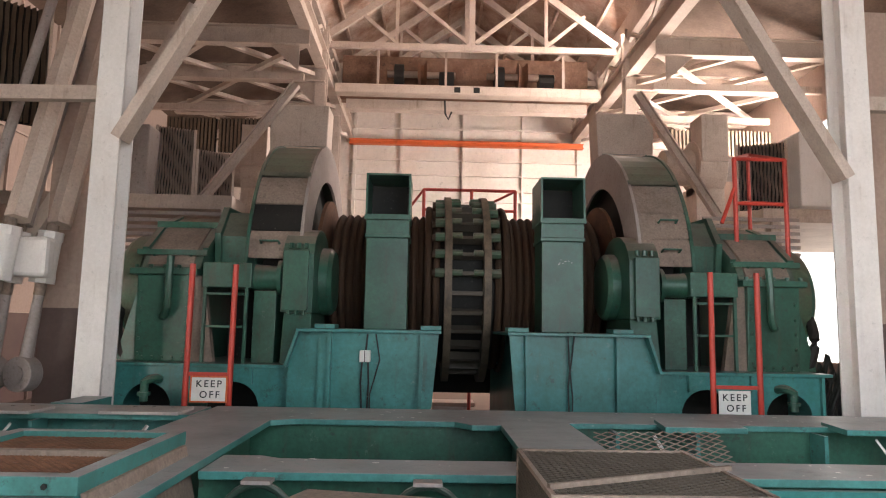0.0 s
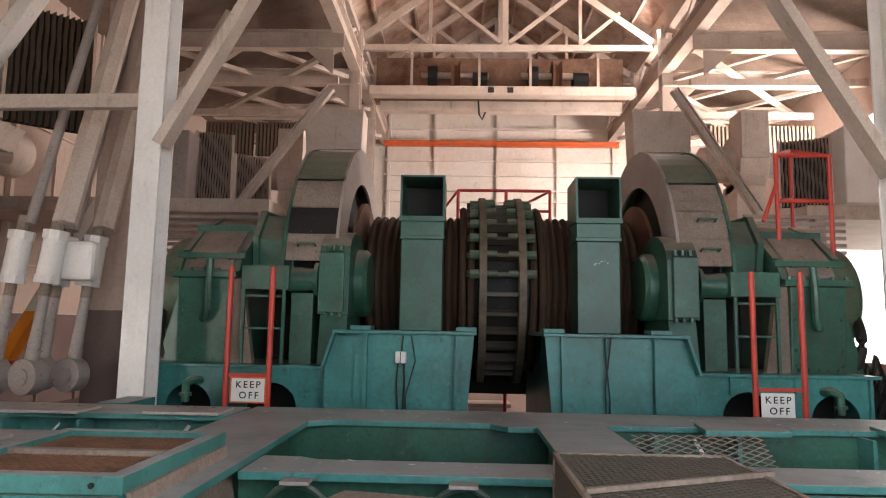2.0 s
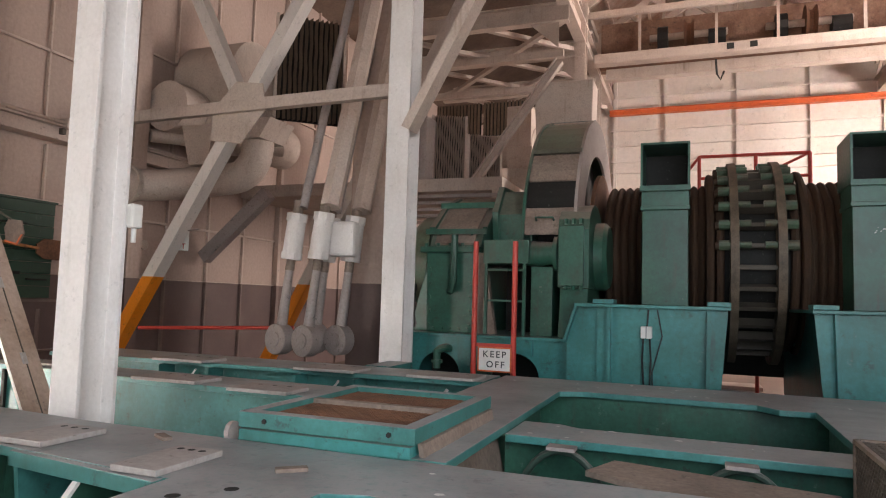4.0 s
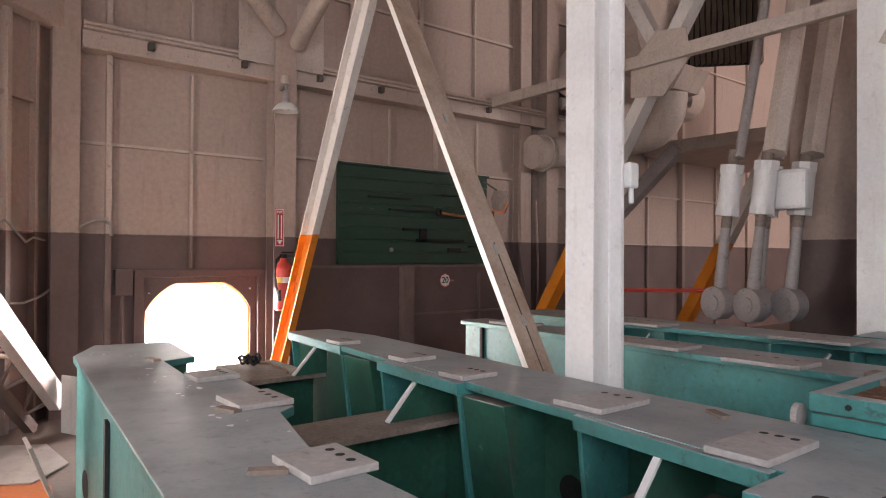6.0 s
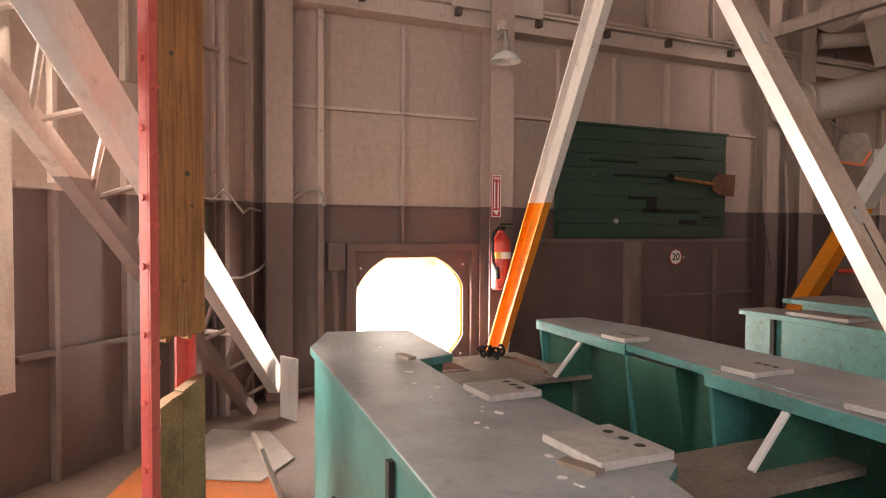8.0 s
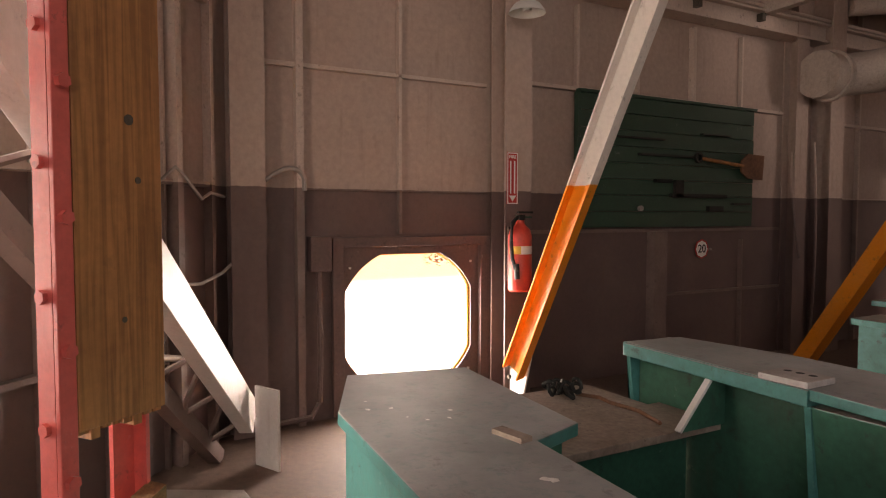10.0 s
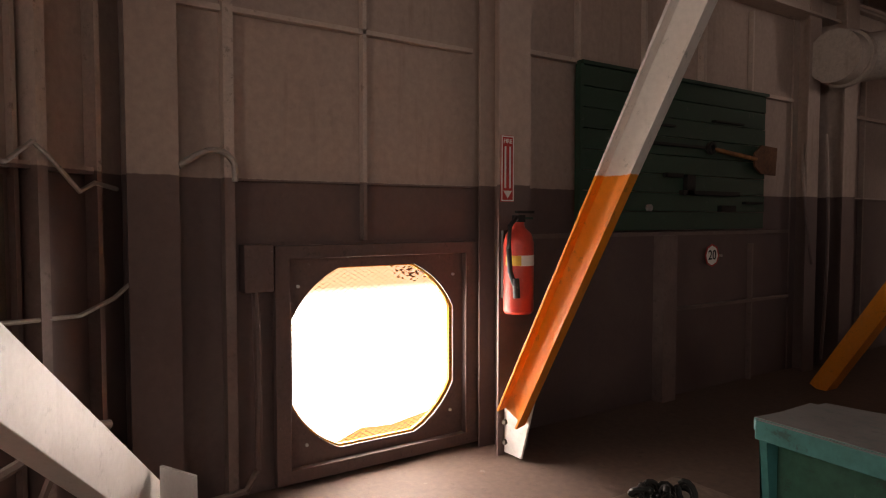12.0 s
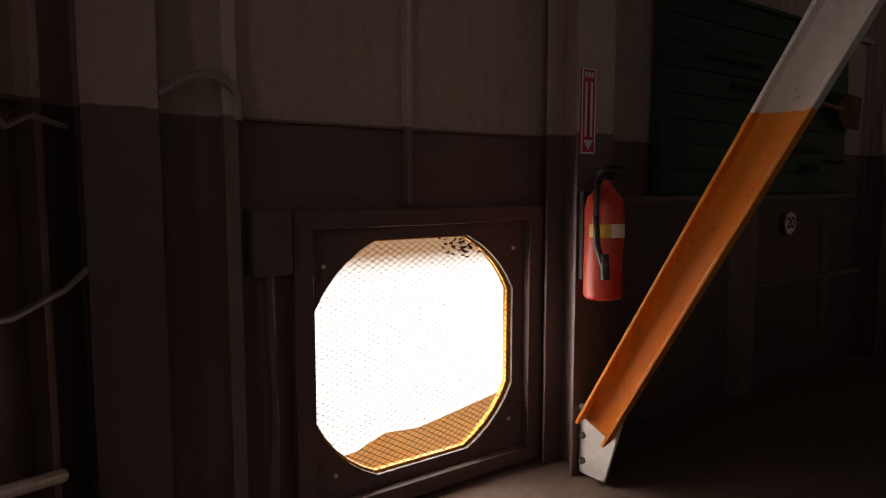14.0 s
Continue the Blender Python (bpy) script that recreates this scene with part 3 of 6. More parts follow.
tagged(part("strut_beam", sweep((-2.85, 5.7, 3.53), (WEST, 5.7, 3.47), rect(0.09, 0.13)), CREAM), "cream strut from the column to the wall", "beam", "side struts", "structure")
tagged(part("strut_beam", sweep((4.0, 5.7, 3.62), (EAST, 5.7, 3.62), rect(0.09, 0.13)), CREAM), "cream strut from the column to the wall", "beam", "side struts", "structure")
# crossed braces behind the slim column
tagged(part("cross_brace", sweep((-6.95, 5.82, 0.0), (-3.70, 5.82, 5.3), rect(0.17, 0.14)), BRACE), "white tubular brace with an orange foot", "brace", "wall braces", "structure")
tagged(part("cross_brace", sweep((-4.86, 5.97, 3.5), (-6.3, 5.97, 6.2), rect(0.16, 0.14)), BRACE), "white brace running up to the wall", "brace", "wall braces", "structure")
tagged(part("cross_brace", sweep((-6.52, 8.6, 0.0), (-4.75, 8.6, 3.3), rect(0.2, 0.16)), BRACE), "cream brace with an orange foot", "brace", "wall braces", "structure")
tagged(part("cross_brace", sweep((-4.6, 8.6, 3.2), (-3.2, 8.6, 5.8), rect(0.2, 0.16)), CREAM), "cream brace in the plant bay", "brace", "wall braces", "structure")
tagged(part("cross_brace", sweep((-7.35, 8.3, 2.0), (-6.2, 8.3, 3.0), rect(0.16, 0.2)), GREY), "dusty grey brace behind the fan", "brace", "wall braces", "structure")
tagged(part("gusset", prism([(-5.15, 3.15), (-4.75, 3.1), (-4.45, 3.45), (-4.5, 3.75), (-4.85, 3.8), (-5.15, 3.5)], 5.72, 5.74, "y"), CREAM), "cream gusset plate at the brace crossing", "plate", kind="structure")

# inverted V of two channels
def v_brace(foot, top, mat, web, label):
    t = thing("v_brace", foot, label, "brace", "inverted V braces", "structure")
    part("channel", sweep(foot, top, c_profile(0.165, 0.08, 0.014), side=web), mat, t, bevel=0.003)
    return t


v1 = v_brace((-7.075, 2.57, 0.28), (-5.03, 2.40, 3.62), BRACE, (1, 0.15, 0), "channel brace, white above and bright orange below, on the wall post foot")
part("foot_plate", prism([(-7.21, 0.02), (-7.06, 0.02), (-6.94, 0.42), (-7.0, 0.46), (-7.21, 0.3)], 2.60, 2.615, "y"), WHITE, v1, "white gusset at the foot")
bolts([(-7.16, 2.57, 0.1), (-7.16, 2.57, 0.22), (-7.16, 2.57, 0.36)], (0, -1, 0), 0.016, 0.018, v1, STEEL)
BRACE2 = material("brace_web_dust", (0.50, 0.38, 0.31), 0.7, second=(0.33, 0.22, 0.16), amount=0.8, fine=0.3, streak=0.5, streak_colour=(0.2, 0.12, 0.08))
def slanted(profile, foot, top):
    """A level profile carried along a slanting line."""
    bm = bmesh.new()
    lo, hi = [[bm.verts.new(Vector(p) + Vector((dx, dy, 0))) for dx, dy in profile] for p in (foot, top)]
    bm.faces.new(lo[::-1])
    bm.faces.new(hi)
    for i in range(len(profile)):
        k = (i + 1) % len(profile)
        bm.faces.new((lo[i], lo[k], hi[k], hi[i]))
    return bm


V2_FOOT, V2_TOP = Vector((-2.82, 2.25, 0.0)), Vector((-4.865, 2.25, 3.62))
v2 = thing("v_brace", V2_FOOT, "white channel brace with a dusty brown web on the girder", "brace", "inverted V braces", "structure")
part("flange", slanted([(0, 0), (-0.135, 0.08), (-0.128, 0.092), (-0.012, 0.022)], V2_FOOT, V2_TOP), WHITE, v2, "clean white flange", bevel=0.002)
part("web", slanted([(-0.002, 0.003), (-0.013, 0.024), (-0.036, 0.195), (-0.020, 0.20)], V2_FOOT, V2_TOP), BRACE2, v2, "dusty brown web", bevel=0.002)
part("back_flange", slanted([(-0.022, 0.201), (-0.038, 0.201), (-0.17, 0.28), (-0.162, 0.292)], V2_FOOT, V2_TOP), BRACE2, v2)
for z in (1.05, 1.45, 2.3):
    at, up = V2_FOOT.lerp(V2_TOP, z / 3.62), (V2_TOP - V2_FOOT) * 0.016
    part("stitch_plate", slanted([(-0.006, 0.085), (0.004, 0.087), (0.0, 0.115), (-0.010, 0.113)], at, at + up), PAD, v2)
part("web_joint", slanted([(-0.008, 0.105), (-0.004, 0.105), (-0.005, 0.111), (-0.009, 0.111)], V2_FOOT.lerp(V2_TOP, 0.2), V2_FOOT.lerp(V2_TOP, 0.42)), STEEL, v2, "dark joint along the web")
tagged(part("apex_gusset", prism([(-5.3, 3.55), (-4.5, 3.5), (-4.45, 3.9), (-4.9, 4.1), (-5.35, 3.95)], 2.46, 2.48, "y"), CREAM), "cream gusset plate where the two braces meet", "plate", kind="structure")
tagged(part("wall_gusset", box(WEST + 0.2, WEST + 0.215, 2.2, 3.15, 3.4, 4.1), CREAM), "cream gusset plate on the wall belt", "plate", kind="structure")
tagged(part("roof_strut", rod((-7.2, 2.8, 3.65), (-5.0, 2.45, 4.35), 0.09), CREAM, smooth=True), "cream round strut off the wall post", "brace", "roof struts", "structure")
tagged(part("roof_strut", rod((-7.2, 2.6, 3.75), (-6.2, 0.4, 5.2), 0.09), CREAM, smooth=True), "cream round strut off the wall post", "brace", "roof struts", "structure")

# lattice strut along the slanting wall
FOOT, HEAD = Vector((-6.98, 0.625, 0.245)), Vector((-3.81, -0.93, 2.70))
lat = thing("lattice_strut", FOOT, "white laced steel strut leaning along the corner wall", "brace", kind="structure")
along = (HEAD - FOOT).normalized()
across = Vector((0.44, 0.90, 0))
drop = Vector((-0.10, -0.20, -0.24))
part("chord", sweep(FOOT, HEAD, c_profile(0.19, 0.08, 0.012), side=-along.cross(across)), WHITE, lat, bevel=0.003)
part("chord", sweep(FOOT + drop, HEAD + drop, rect(0.07, 0.09)), RIB, lat)
n = 9
for k in range(n):
    a, b = FOOT.lerp(HEAD, (k + 0.1) / n), FOOT.lerp(HEAD, (k + 0.6) / n) + drop
    part("lacing", rod(a - across * 0.02, b, 0.014, seg=6), RIB, lat)
    part("lacing", rod(b, FOOT.lerp(HEAD, (k + 1.1) / n) - across * 0.02, 0.014, seg=6), RIB, lat)
part("foot_plate", box(-6.90, -6.70, 0.64, 0.655, 0.0, 0.46, m=Matrix.Translation((-6.8, 0.67, 0)) @ Matrix.Rotation(radians(25), 4, "Z") @ Matrix.Translation((6.8, -0.67, 0))), WHITE, lat)
bolts([(-6.84, 0.655, 0.30), (-6.77, 0.685, 0.26), (-6.84, 0.655, 0.2), (-6.77, 0.685, 0.15)], (0.4, -0.9, 0), 0.016, 0.02, lat, STEEL)

# ---- frame girders in the floor ----
TOP = 0.90


def girder(west, east, south_w, south_e, north_w, north_e, web_s, web_n, label, pads=(), top=TOP, bright=True, outline=None):
    """Plate girder along x: top plate with slightly skew edges, two webs, pads with bolt holes."""
    g = thing("floor_girder", ((west + east) / 2, (south_w + north_w) / 2, 0), label, "girder", "frame girders", "structure")
    part("top_plate", prism(outline or [(west, south_w), (east, south_e), (east, north_e), (west, north_w)], top - 0.035, top, "z"), GIRDER, g, bevel=0.004)
    for ws, we in (web_s, web_n):
        # webs inside the wells take the darker aged green, which also paints their shade
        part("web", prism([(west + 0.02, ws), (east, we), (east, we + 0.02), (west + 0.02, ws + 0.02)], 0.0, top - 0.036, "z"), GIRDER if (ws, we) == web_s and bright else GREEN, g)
    for x0, x1, y0, y1 in pads:
        p = part("pad", box(x0, x1, y0, y1, top + 0.001, top + 0.022), PAD, g, bevel=0.003)
        for k in range(3):
            px, py = x0 + (x1 - x0) * (0.25 + 0.25 * k), y1 - 0.05
            part("bolt_hole", lathe([(0, 0.0), (0.0, 0.014)], (px, py, top + 0.0235), "z", 10), DARK, p)
    return g


SOUTH_TOP = [(-4.74, 0.325), (-0.6, -0.05), (-0.6, 0.50), (-2.0, 0.56), (-2.5, 0.55), (-2.93, 0.66), (-2.99, 0.74), (-3.27, 0.76), (-3.62, 0.78), (-3.80, 0.62), (-4.30, 0.66), (-4.36, 0.835), (-5.04, 0.905), (-5.13, 0.50)]
south_girder = girder(-4.74, -0.6, 0.33, -0.05, 0.85, 0.60, (0.34, -0.03), (0.60, 0.40), "turquoise floor girder with a dusty grey top and bolted pads",
                      pads=((-3.79, -3.61, 0.60, 0.785), (-3.24, -3.01, 0.545, 0.75), (-2.42, -2.2, 0.40, 0.59)), outline=SOUTH_TOP)
part("end_plate", prism([(-4.73, 0.345), (-4.71, 0.345), (-5.08, 0.52), (-5.10, 0.52)], 0.0, TOP - 0.036, "z"), GIRDER, south_girder)
part("end_plate", prism([(-5.10, 0.521), (-5.08, 0.521), (-5.0, 0.87), (-5.02, 0.87)], 0.0, TOP - 0.036, "z"), GIRDER, south_girder)
for px0, px1, py in ((-4.9, -4.38, 0.80), (-3.30, -3.0, 0.72), (-2.44, -2.18, 0.56)):
    part("seat_block", box(px0, px1, py - 0.16, py, 0.70, TOP - 0.037), GREEN, south_girder, bevel=0.004)
for x, r in ((-4.19, 0.07), (-2.4, 0.07)):
    y = 0.34 - (x + 4.74) * 0.0894
    # flat black disc, the shade inside the hole put into its colour
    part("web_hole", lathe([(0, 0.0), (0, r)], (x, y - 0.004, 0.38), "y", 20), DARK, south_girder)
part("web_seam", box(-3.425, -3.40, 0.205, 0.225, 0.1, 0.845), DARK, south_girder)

MID_TOP = [(-5.13, 1.735), (-4.40, 1.68), (-3.69, 1.60), (-2.96, 1.53), (-1.58, 1.40), (-1.0, 1.50), (-1.0, 1.93), (-2.5, 1.95), (-3.5, 2.03), (-4.6, 2.10), (-5.09, 2.03)]
mid_girder = girder(-5.12, -1.0, 1.74, 1.50, 1.93, 1.93, (1.80, 1.70), (1.90, 1.90), "turquoise floor girder with grey dusty top and side brackets", bright=False, outline=MID_TOP,
                    pads=((-4.44, -4.27, 1.655, 1.80), (-3.67, -3.52, 1.60, 1.80), (-3.14, -2.97, 1.515, 1.72), (-2.44, -2.22, 1.50, 1.78), (-1.78, -1.6, 1.385, 1.69)))
BRACKETS = ((-5.12, 1.725, -4.27, 1.655), (-3.695, 1.545, -2.965, 1.478), (-2.30, 1.445, -1.585, 1.36))
for x0, y0, x1, y1 in BRACKETS:
    part("bracket_plate", prism([(x0, y0), (x1, y1), (x1, y1 + 0.28), (x0, y0 + 0.28)], TOP - 0.055, TOP - 0.003, "z"), GIRDER, mid_girder, bevel=0.003)
    xm, ym = (x0 + x1) / 2 + (0.03 if x0 < -5 else 0.0), (y0 + y1) / 2 + 0.015
    for x, y in ((x0 + 0.012, y0 + 0.02), (x1 - 0.012, y1 + 0.02)):
        part("diaphragm", prism([(y, TOP - 0.057), (1.80, TOP - 0.057), (1.80, 0.0), (y + 0.10, 0.0)], x - 0.010, x + 0.010, "x"), GIRDER, mid_girder)
    part("gusset", prism([(ym, TOP - 0.058), (ym - 0.15, 0.672), (1.78, 0.672), (1.78, TOP - 0.058)], xm - 0.008, xm + 0.008, "x"), GREEN, mid_girder)
    part("gusset_edge", sweep((xm, ym - 0.004, TOP - 0.058), (xm, ym - 0.158, 0.675), rect(0.024, 0.012)), WHITE, mid_girder, "pale worn gusset edge")
for x0, x1, y in ((-4.30, -3.98, 1.68), (-2.96, -2.70, 1.50)):
    part("box_leg", prism([(y, TOP - 0.057), (1.80, TOP - 0.057), (1.80, 0.0), (y + 0.14, 0.0)], x0, x1, "x"), GREEN, mid_girder, bevel=0.004)
# Hole drawn as a black disc in place of its inner shade
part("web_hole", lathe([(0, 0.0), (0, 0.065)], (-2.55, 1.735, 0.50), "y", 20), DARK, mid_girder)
ledge = thing("cross_ties", (-3.3, 1.3, 0), "dusty brown cross ties between the two girders", "cross tie", "cross ties", "structure")
for x0, x1 in ((-4.98, -4.68), (-3.56, -3.22), (-2.1, -1.76)):
    part("flange", box(x0, x1, 0.62, 1.79, 0.64, 0.67), DUSTY, ledge, bevel=0.003)
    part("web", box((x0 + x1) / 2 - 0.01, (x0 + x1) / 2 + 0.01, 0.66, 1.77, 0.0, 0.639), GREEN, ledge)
part("end_shelf", box(-5.36, -4.981, 1.30, 1.73, 0.64, 0.669), DUSTY, ledge, bevel=0.003)
# Black sheet over the well floor stands for deep shade
part("well_shade", box(-5.05, -1.5, 0.70, 1.77, 0.001, 0.01), DARK, ledge)

third = girder(-5.04, -1.3, 3.24, 2.96, 3.52, 3.46, (3.28, 3.02), (3.42, 3.38), "green floor girder with a dusty top",
               pads=((-4.7, -4.3, 3.25, 3.45), (-3.4, -2.9, 3.05, 3.3), (-2.6, -2.2, 2.96, 3.2)))
part("rib", box(-4.80, -4.77, 3.24, 3.262, 0.05, TOP - 0.04), DARK, third)
far_w = girder(-5.4, -1.45, 4.10, 4.20, 4.72, 4.66, (4.30, 4.36), (4.6, 4.6), "green floor girder below the hoist with open brackets",
               pads=((-4.2, -3.7, 4.05, 4.35), (-2.9, -2.4, 4.1, 4.4), (-2.0, -1.5, 4.15, 4.45)))
for x in (-4.2, -3.7, -2.9, -2.4, -1.52):
    part("diaphragm", box(x - 0.012, x + 0.012, 4.12, 4.3, 0, TOP - 0.04), GIRDER, far_w)
for x in (-3.95, -2.65, -1.8):
    part("stay", sweep((x + 0.12, 4.14, TOP - 0.06), (x - 0.1, 4.0, 0.47), rect(0.05, 0.012)), WHITE, far_w)
# east part of the frame: deck plates round deep wells
deck = thing("frame_deck", (0, 2.5, 0), "dusty deck plates round deep green wells", "deck", kind="structure")
CH = 0.12


def deck_plate(pts, top=TOP, mat=None):
    part("deck_plate", prism(pts, top - 0.035, top, "z"), mat or GIRDER, deck, bevel=0.004)


deck_plate([(-1.56, 1.17), (-1.10, 1.17), (-1.08, 1.46), (-0.95, 1.50), (-0.60, 1.44), (-0.4, 1.36), (8.6, 1.36), (8.6, 1.93), (-1.0, 1.93), (-1.56, 1.6)], TOP + 0.003)
deck_plate([(-1.42, 1.94), (-0.88, 1.94), (-0.88, 4.0), (-1.42, 4.4)], TOP + 0.006)
deck_plate([(-0.88, 2.70), (8.6, 2.70), (8.6, 3.05), (1.0, 3.05), (0.9, 3.0), (-0.6, 3.0), (-0.7, 3.06), (-0.88, 3.06)], TOP - 0.03)
deck_plate([(-1.42, 4.41), (-0.93, 4.0), (-0.75, 4.1), (0.25, 4.08), (0.35, 3.95), (0.5, 3.95), (1.05, 4.1), (8.6, 4.1), (8.6, 4.7), (-1.42, 4.7)], TOP)
deck_plate([(0.52, 1.94), (0.95, 1.94), (0.95, 4.08), (0.62, 4.05), (0.52, 3.9)], TOP + 0.012)
for x0, x1, y0, y1 in ((1.5, 2.0, 3.85, 4.1), (2.6, 3.3, 3.85, 4.1)):
    deck_plate([(x0, y0), (x1, y0), (x1 + 0.05, y1 + 0.1), (x0 + 0.05, y1 + 0.1)], TOP + 0.02)
for x0, x1, y0, y1, z1 in ((-1.0, 8.6, 1.42, 1.44, 0.86), (-1.0, 8.6, 1.86, 1.88, 0.86), (-0.9, 8.6, 2.78, 2.80, 0.83), (-0.9, 8.6, 2.97, 2.99, 0.83), (-1.4, 8.6, 4.14, 4.16, 0.86),
                           (-1.02, -1.0, 1.95, 4.0, 0.86), (-1.3, -1.28, 1.95, 4.0, 0.86), (0.60, 0.62, 1.95, 4.0, 0.86), (0.86, 0.88, 1.95, 4.0, 0.86), (-1.54, -1.52, 1.2, 1.9, 0.86)):
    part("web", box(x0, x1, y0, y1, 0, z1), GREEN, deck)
for x in (1.25, 1.75, 2.55, 3.3):
    part("diaphragm", box(x - 0.012, x + 0.012, 3.98, 4.14, 0, 0.86), GIRDER, deck)
for x in (1.55, 2.95):
    part("stay", sweep((x - 0.06, 4.02, 0.84), (x + 0.12, 3.9, 0.5), rect(0.04, 0.012)), WHITE, deck)
part("edge_plate", box(1.5, 8.6, 2.66, 2.695, 0.55, 0.83), TEAL, deck)
for px, py in ((-1.2, 1.32), (-1.32, 1.38), (-1.42, 1.26)):
    part("bolt_hole", lathe([(0, 0.0), (0.0, 0.022)], (px, py, TOP + 0.0045), "z", 12), DARK, deck)
part("joint_cover", box(-2.62, -2.4, 4.74, 5.2, 0.8, 0.9), GIRDER, deck)

# meshes of crossing wires
def wire_mesh(corner, across, up, pitch, r, bm, slope=0.5):
    """Diamond mesh over a parallelogram."""
    c, a, u = Vector(corner), Vector(across), Vector(up)
    la, lu = a.length, u.length
    nrm = a.cross(u).normalized()
    k = -lu / slope
    while k < la:
        for flip in (False, True):
            s0, t0, s1, t1 = k, 0.0, k + lu / slope, lu
            if s0 < 0:
                t0, s0 = -s0 * slope, 0.0
            if s1 > la:
                t1, s1 = lu - (s1 - la) * slope, la
            if t1 > t0:
                if flip:
                    s0, s1 = la - s0, la - s1
                p, q = c + a * (s0 / la) + u * (t0 / lu), c + a * (s1 / la) + u * (t1 / lu)
                d = (q - p).normalized()
                side = d.cross(nrm) * r
                n2 = nrm * r
                v = [bm.verts.new(x) for x in (p + side, p + n2, p - side, p - n2, q + side, q + n2, q - side, q - n2)]
                for i in range(4):
                    bm.faces.new((v[i], v[(i + 1) % 4], v[4 + (i + 1) % 4], v[4 + i]))
        k += pitch / slope
    return bm


# hatch with a wire-mesh lid on the deck
hatch = thing("mesh_hatch", (-1.36, 2.4, TOP), "turquoise hatch box with a brown mesh lid on the deck", "hatch")
X0, X1, Y0, Y1, ZT = -1.74, -1.0, 1.95, 2.88, 1.005
part("frame", holed_plate([(X0, Y0), (X1, Y0), (X1, Y1), (X0, Y1)], [(X0 + 0.06, Y0 + 0.06), (X1 - 0.06, Y0 + 0.06), (X1 - 0.06, Y1 - 0.06), (X0 + 0.06, Y1 - 0.06)], ZT - 0.06, ZT, "z"), GIRDER, hatch, bevel=0.004)
part("curb", holed_plate([(X0 + 0.02, Y0 - 0.02), (X1 - 0.01, Y0 - 0.02), (X1 - 0.01, Y1), (X0 + 0.02, Y1)], [(X0 + 0.06, Y0 + 0.03), (X1 - 0.05, Y0 + 0.03), (X1 - 0.05, Y1 - 0.05), (X0 + 0.06, Y1 - 0.05)], 0.905, ZT - 0.062, "z"), TEAL, hatch)
part("crossbar", box(X0 + 0.05, X1 - 0.05, (Y0 + Y1) / 2 - 0.02, (Y0 + Y1) / 2 + 0.02, ZT - 0.03, ZT - 0.004), DUSTY, hatch)
part("screen", wire_mesh((X0 + 0.05, Y0 + 0.05, ZT - 0.025), (X1 - X0 - 0.1, 0, 0), (0, Y1 - Y0 - 0.1, 0), 0.03, 0.0025, bmesh.new(), 1.0), RUST, hatch)["kind"] = "stuff"
part("lining", box(X0 + 0.065, X1 - 0.065, Y0 + 0.065, Y1 - 0.065, ZT - 0.09, ZT - 0.07), DUSTY, hatch)
part("skirt", prism([(X1 + 0.001, 0.95), (X1 + 0.02, 0.95), (X1 + 0.14, 0.42), (X1 + 0.12, 0.42)], Y0 + 0.02, Y1 - 0.05, "y"), DUSTY, hatch, "sloping tan side sheet")
part("lug", rod((X0 - 0.05, Y0 + 0.02, 0.92), (X0 - 0.03, Y0 + 0.02, 0.92), 0.04), GREY, hatch)
bolts([(-1.62, Y0 - 0.001, 0.975), (-1.1, Y0 - 0.001, 0.975)], (0, -1, 0), 0.010, 0.006, hatch, DARK)
# mesh guard over the well
guard = thing("mesh_guard", (0.75, 2.2, TOP), "rusty expanded-mesh guard box over the well", "guard")
gx0, gx1, gy0, gy1, gz = 0.44, 1.10, 1.80, 2.54, 1.0
for a, b in (((gx0, gy0, gz), (gx1, gy0, gz)), ((gx1, gy0, gz), (gx1, gy1, gz)), ((gx1, gy1, gz), (gx0, gy1, gz)), ((gx0, gy1, gz), (gx0, gy0, gz)), ((gx0, gy0, gz), (gx0, gy0, 0.6)),
             ((gx0, gy1, gz), (gx0, gy1, 0.6)), ((gx0, 1.88, gz + 0.012), (gx1 + 0.04, 2.2, gz + 0.012))):
    part("edge_bar", sweep(a, b, rect(0.016, 0.016)), DUSTY, guard)
part("top_mesh", wire_mesh((gx0, gy0, gz), (gx1 - gx0, 0, 0), (0, gy1 - gy0, 0), 0.03, 0.003, bmesh.new(), 0.6), STEEL, guard)["kind"] = "stuff"
part("side_mesh", wire_mesh((gx0, gy0, 0.6), (0, gy1 - gy0, 0), (0, 0, gz - 0.6), 0.03, 0.003, bmesh.new(), 1.0), STEEL, guard)["kind"] = "stuff"
part("back_mesh", wire_mesh((0.95, 3.1, 0.7), (0.75, 0.1, 0.0), (0.05, 0.5, 0.22), 0.05, 0.004, bmesh.new(), 0.6), DUSTY, guard)["kind"] = "stuff"
part("tray", box(gx0 + 0.02, gx1 - 0.02, gy0 + 0.02, gy1 - 0.02, 0.45, 0.47), STEEL, guard)
# tan cover box in the well
cover = thing("cover_box", (0.0, 2.2, 0), "tan sheet-metal cover box in the well", "cover")
part("lid", prism([(-0.46, 2.25), (-0.38, 2.46), (0.35, 2.30), (0.35, 2.05), (-0.2, 2.1)], 0.84, 0.86, "z"), DUSTY, cover)
part("body", box(-0.3, 0.33, 2.12, 2.28, 0.0, 0.839), GREY, cover)
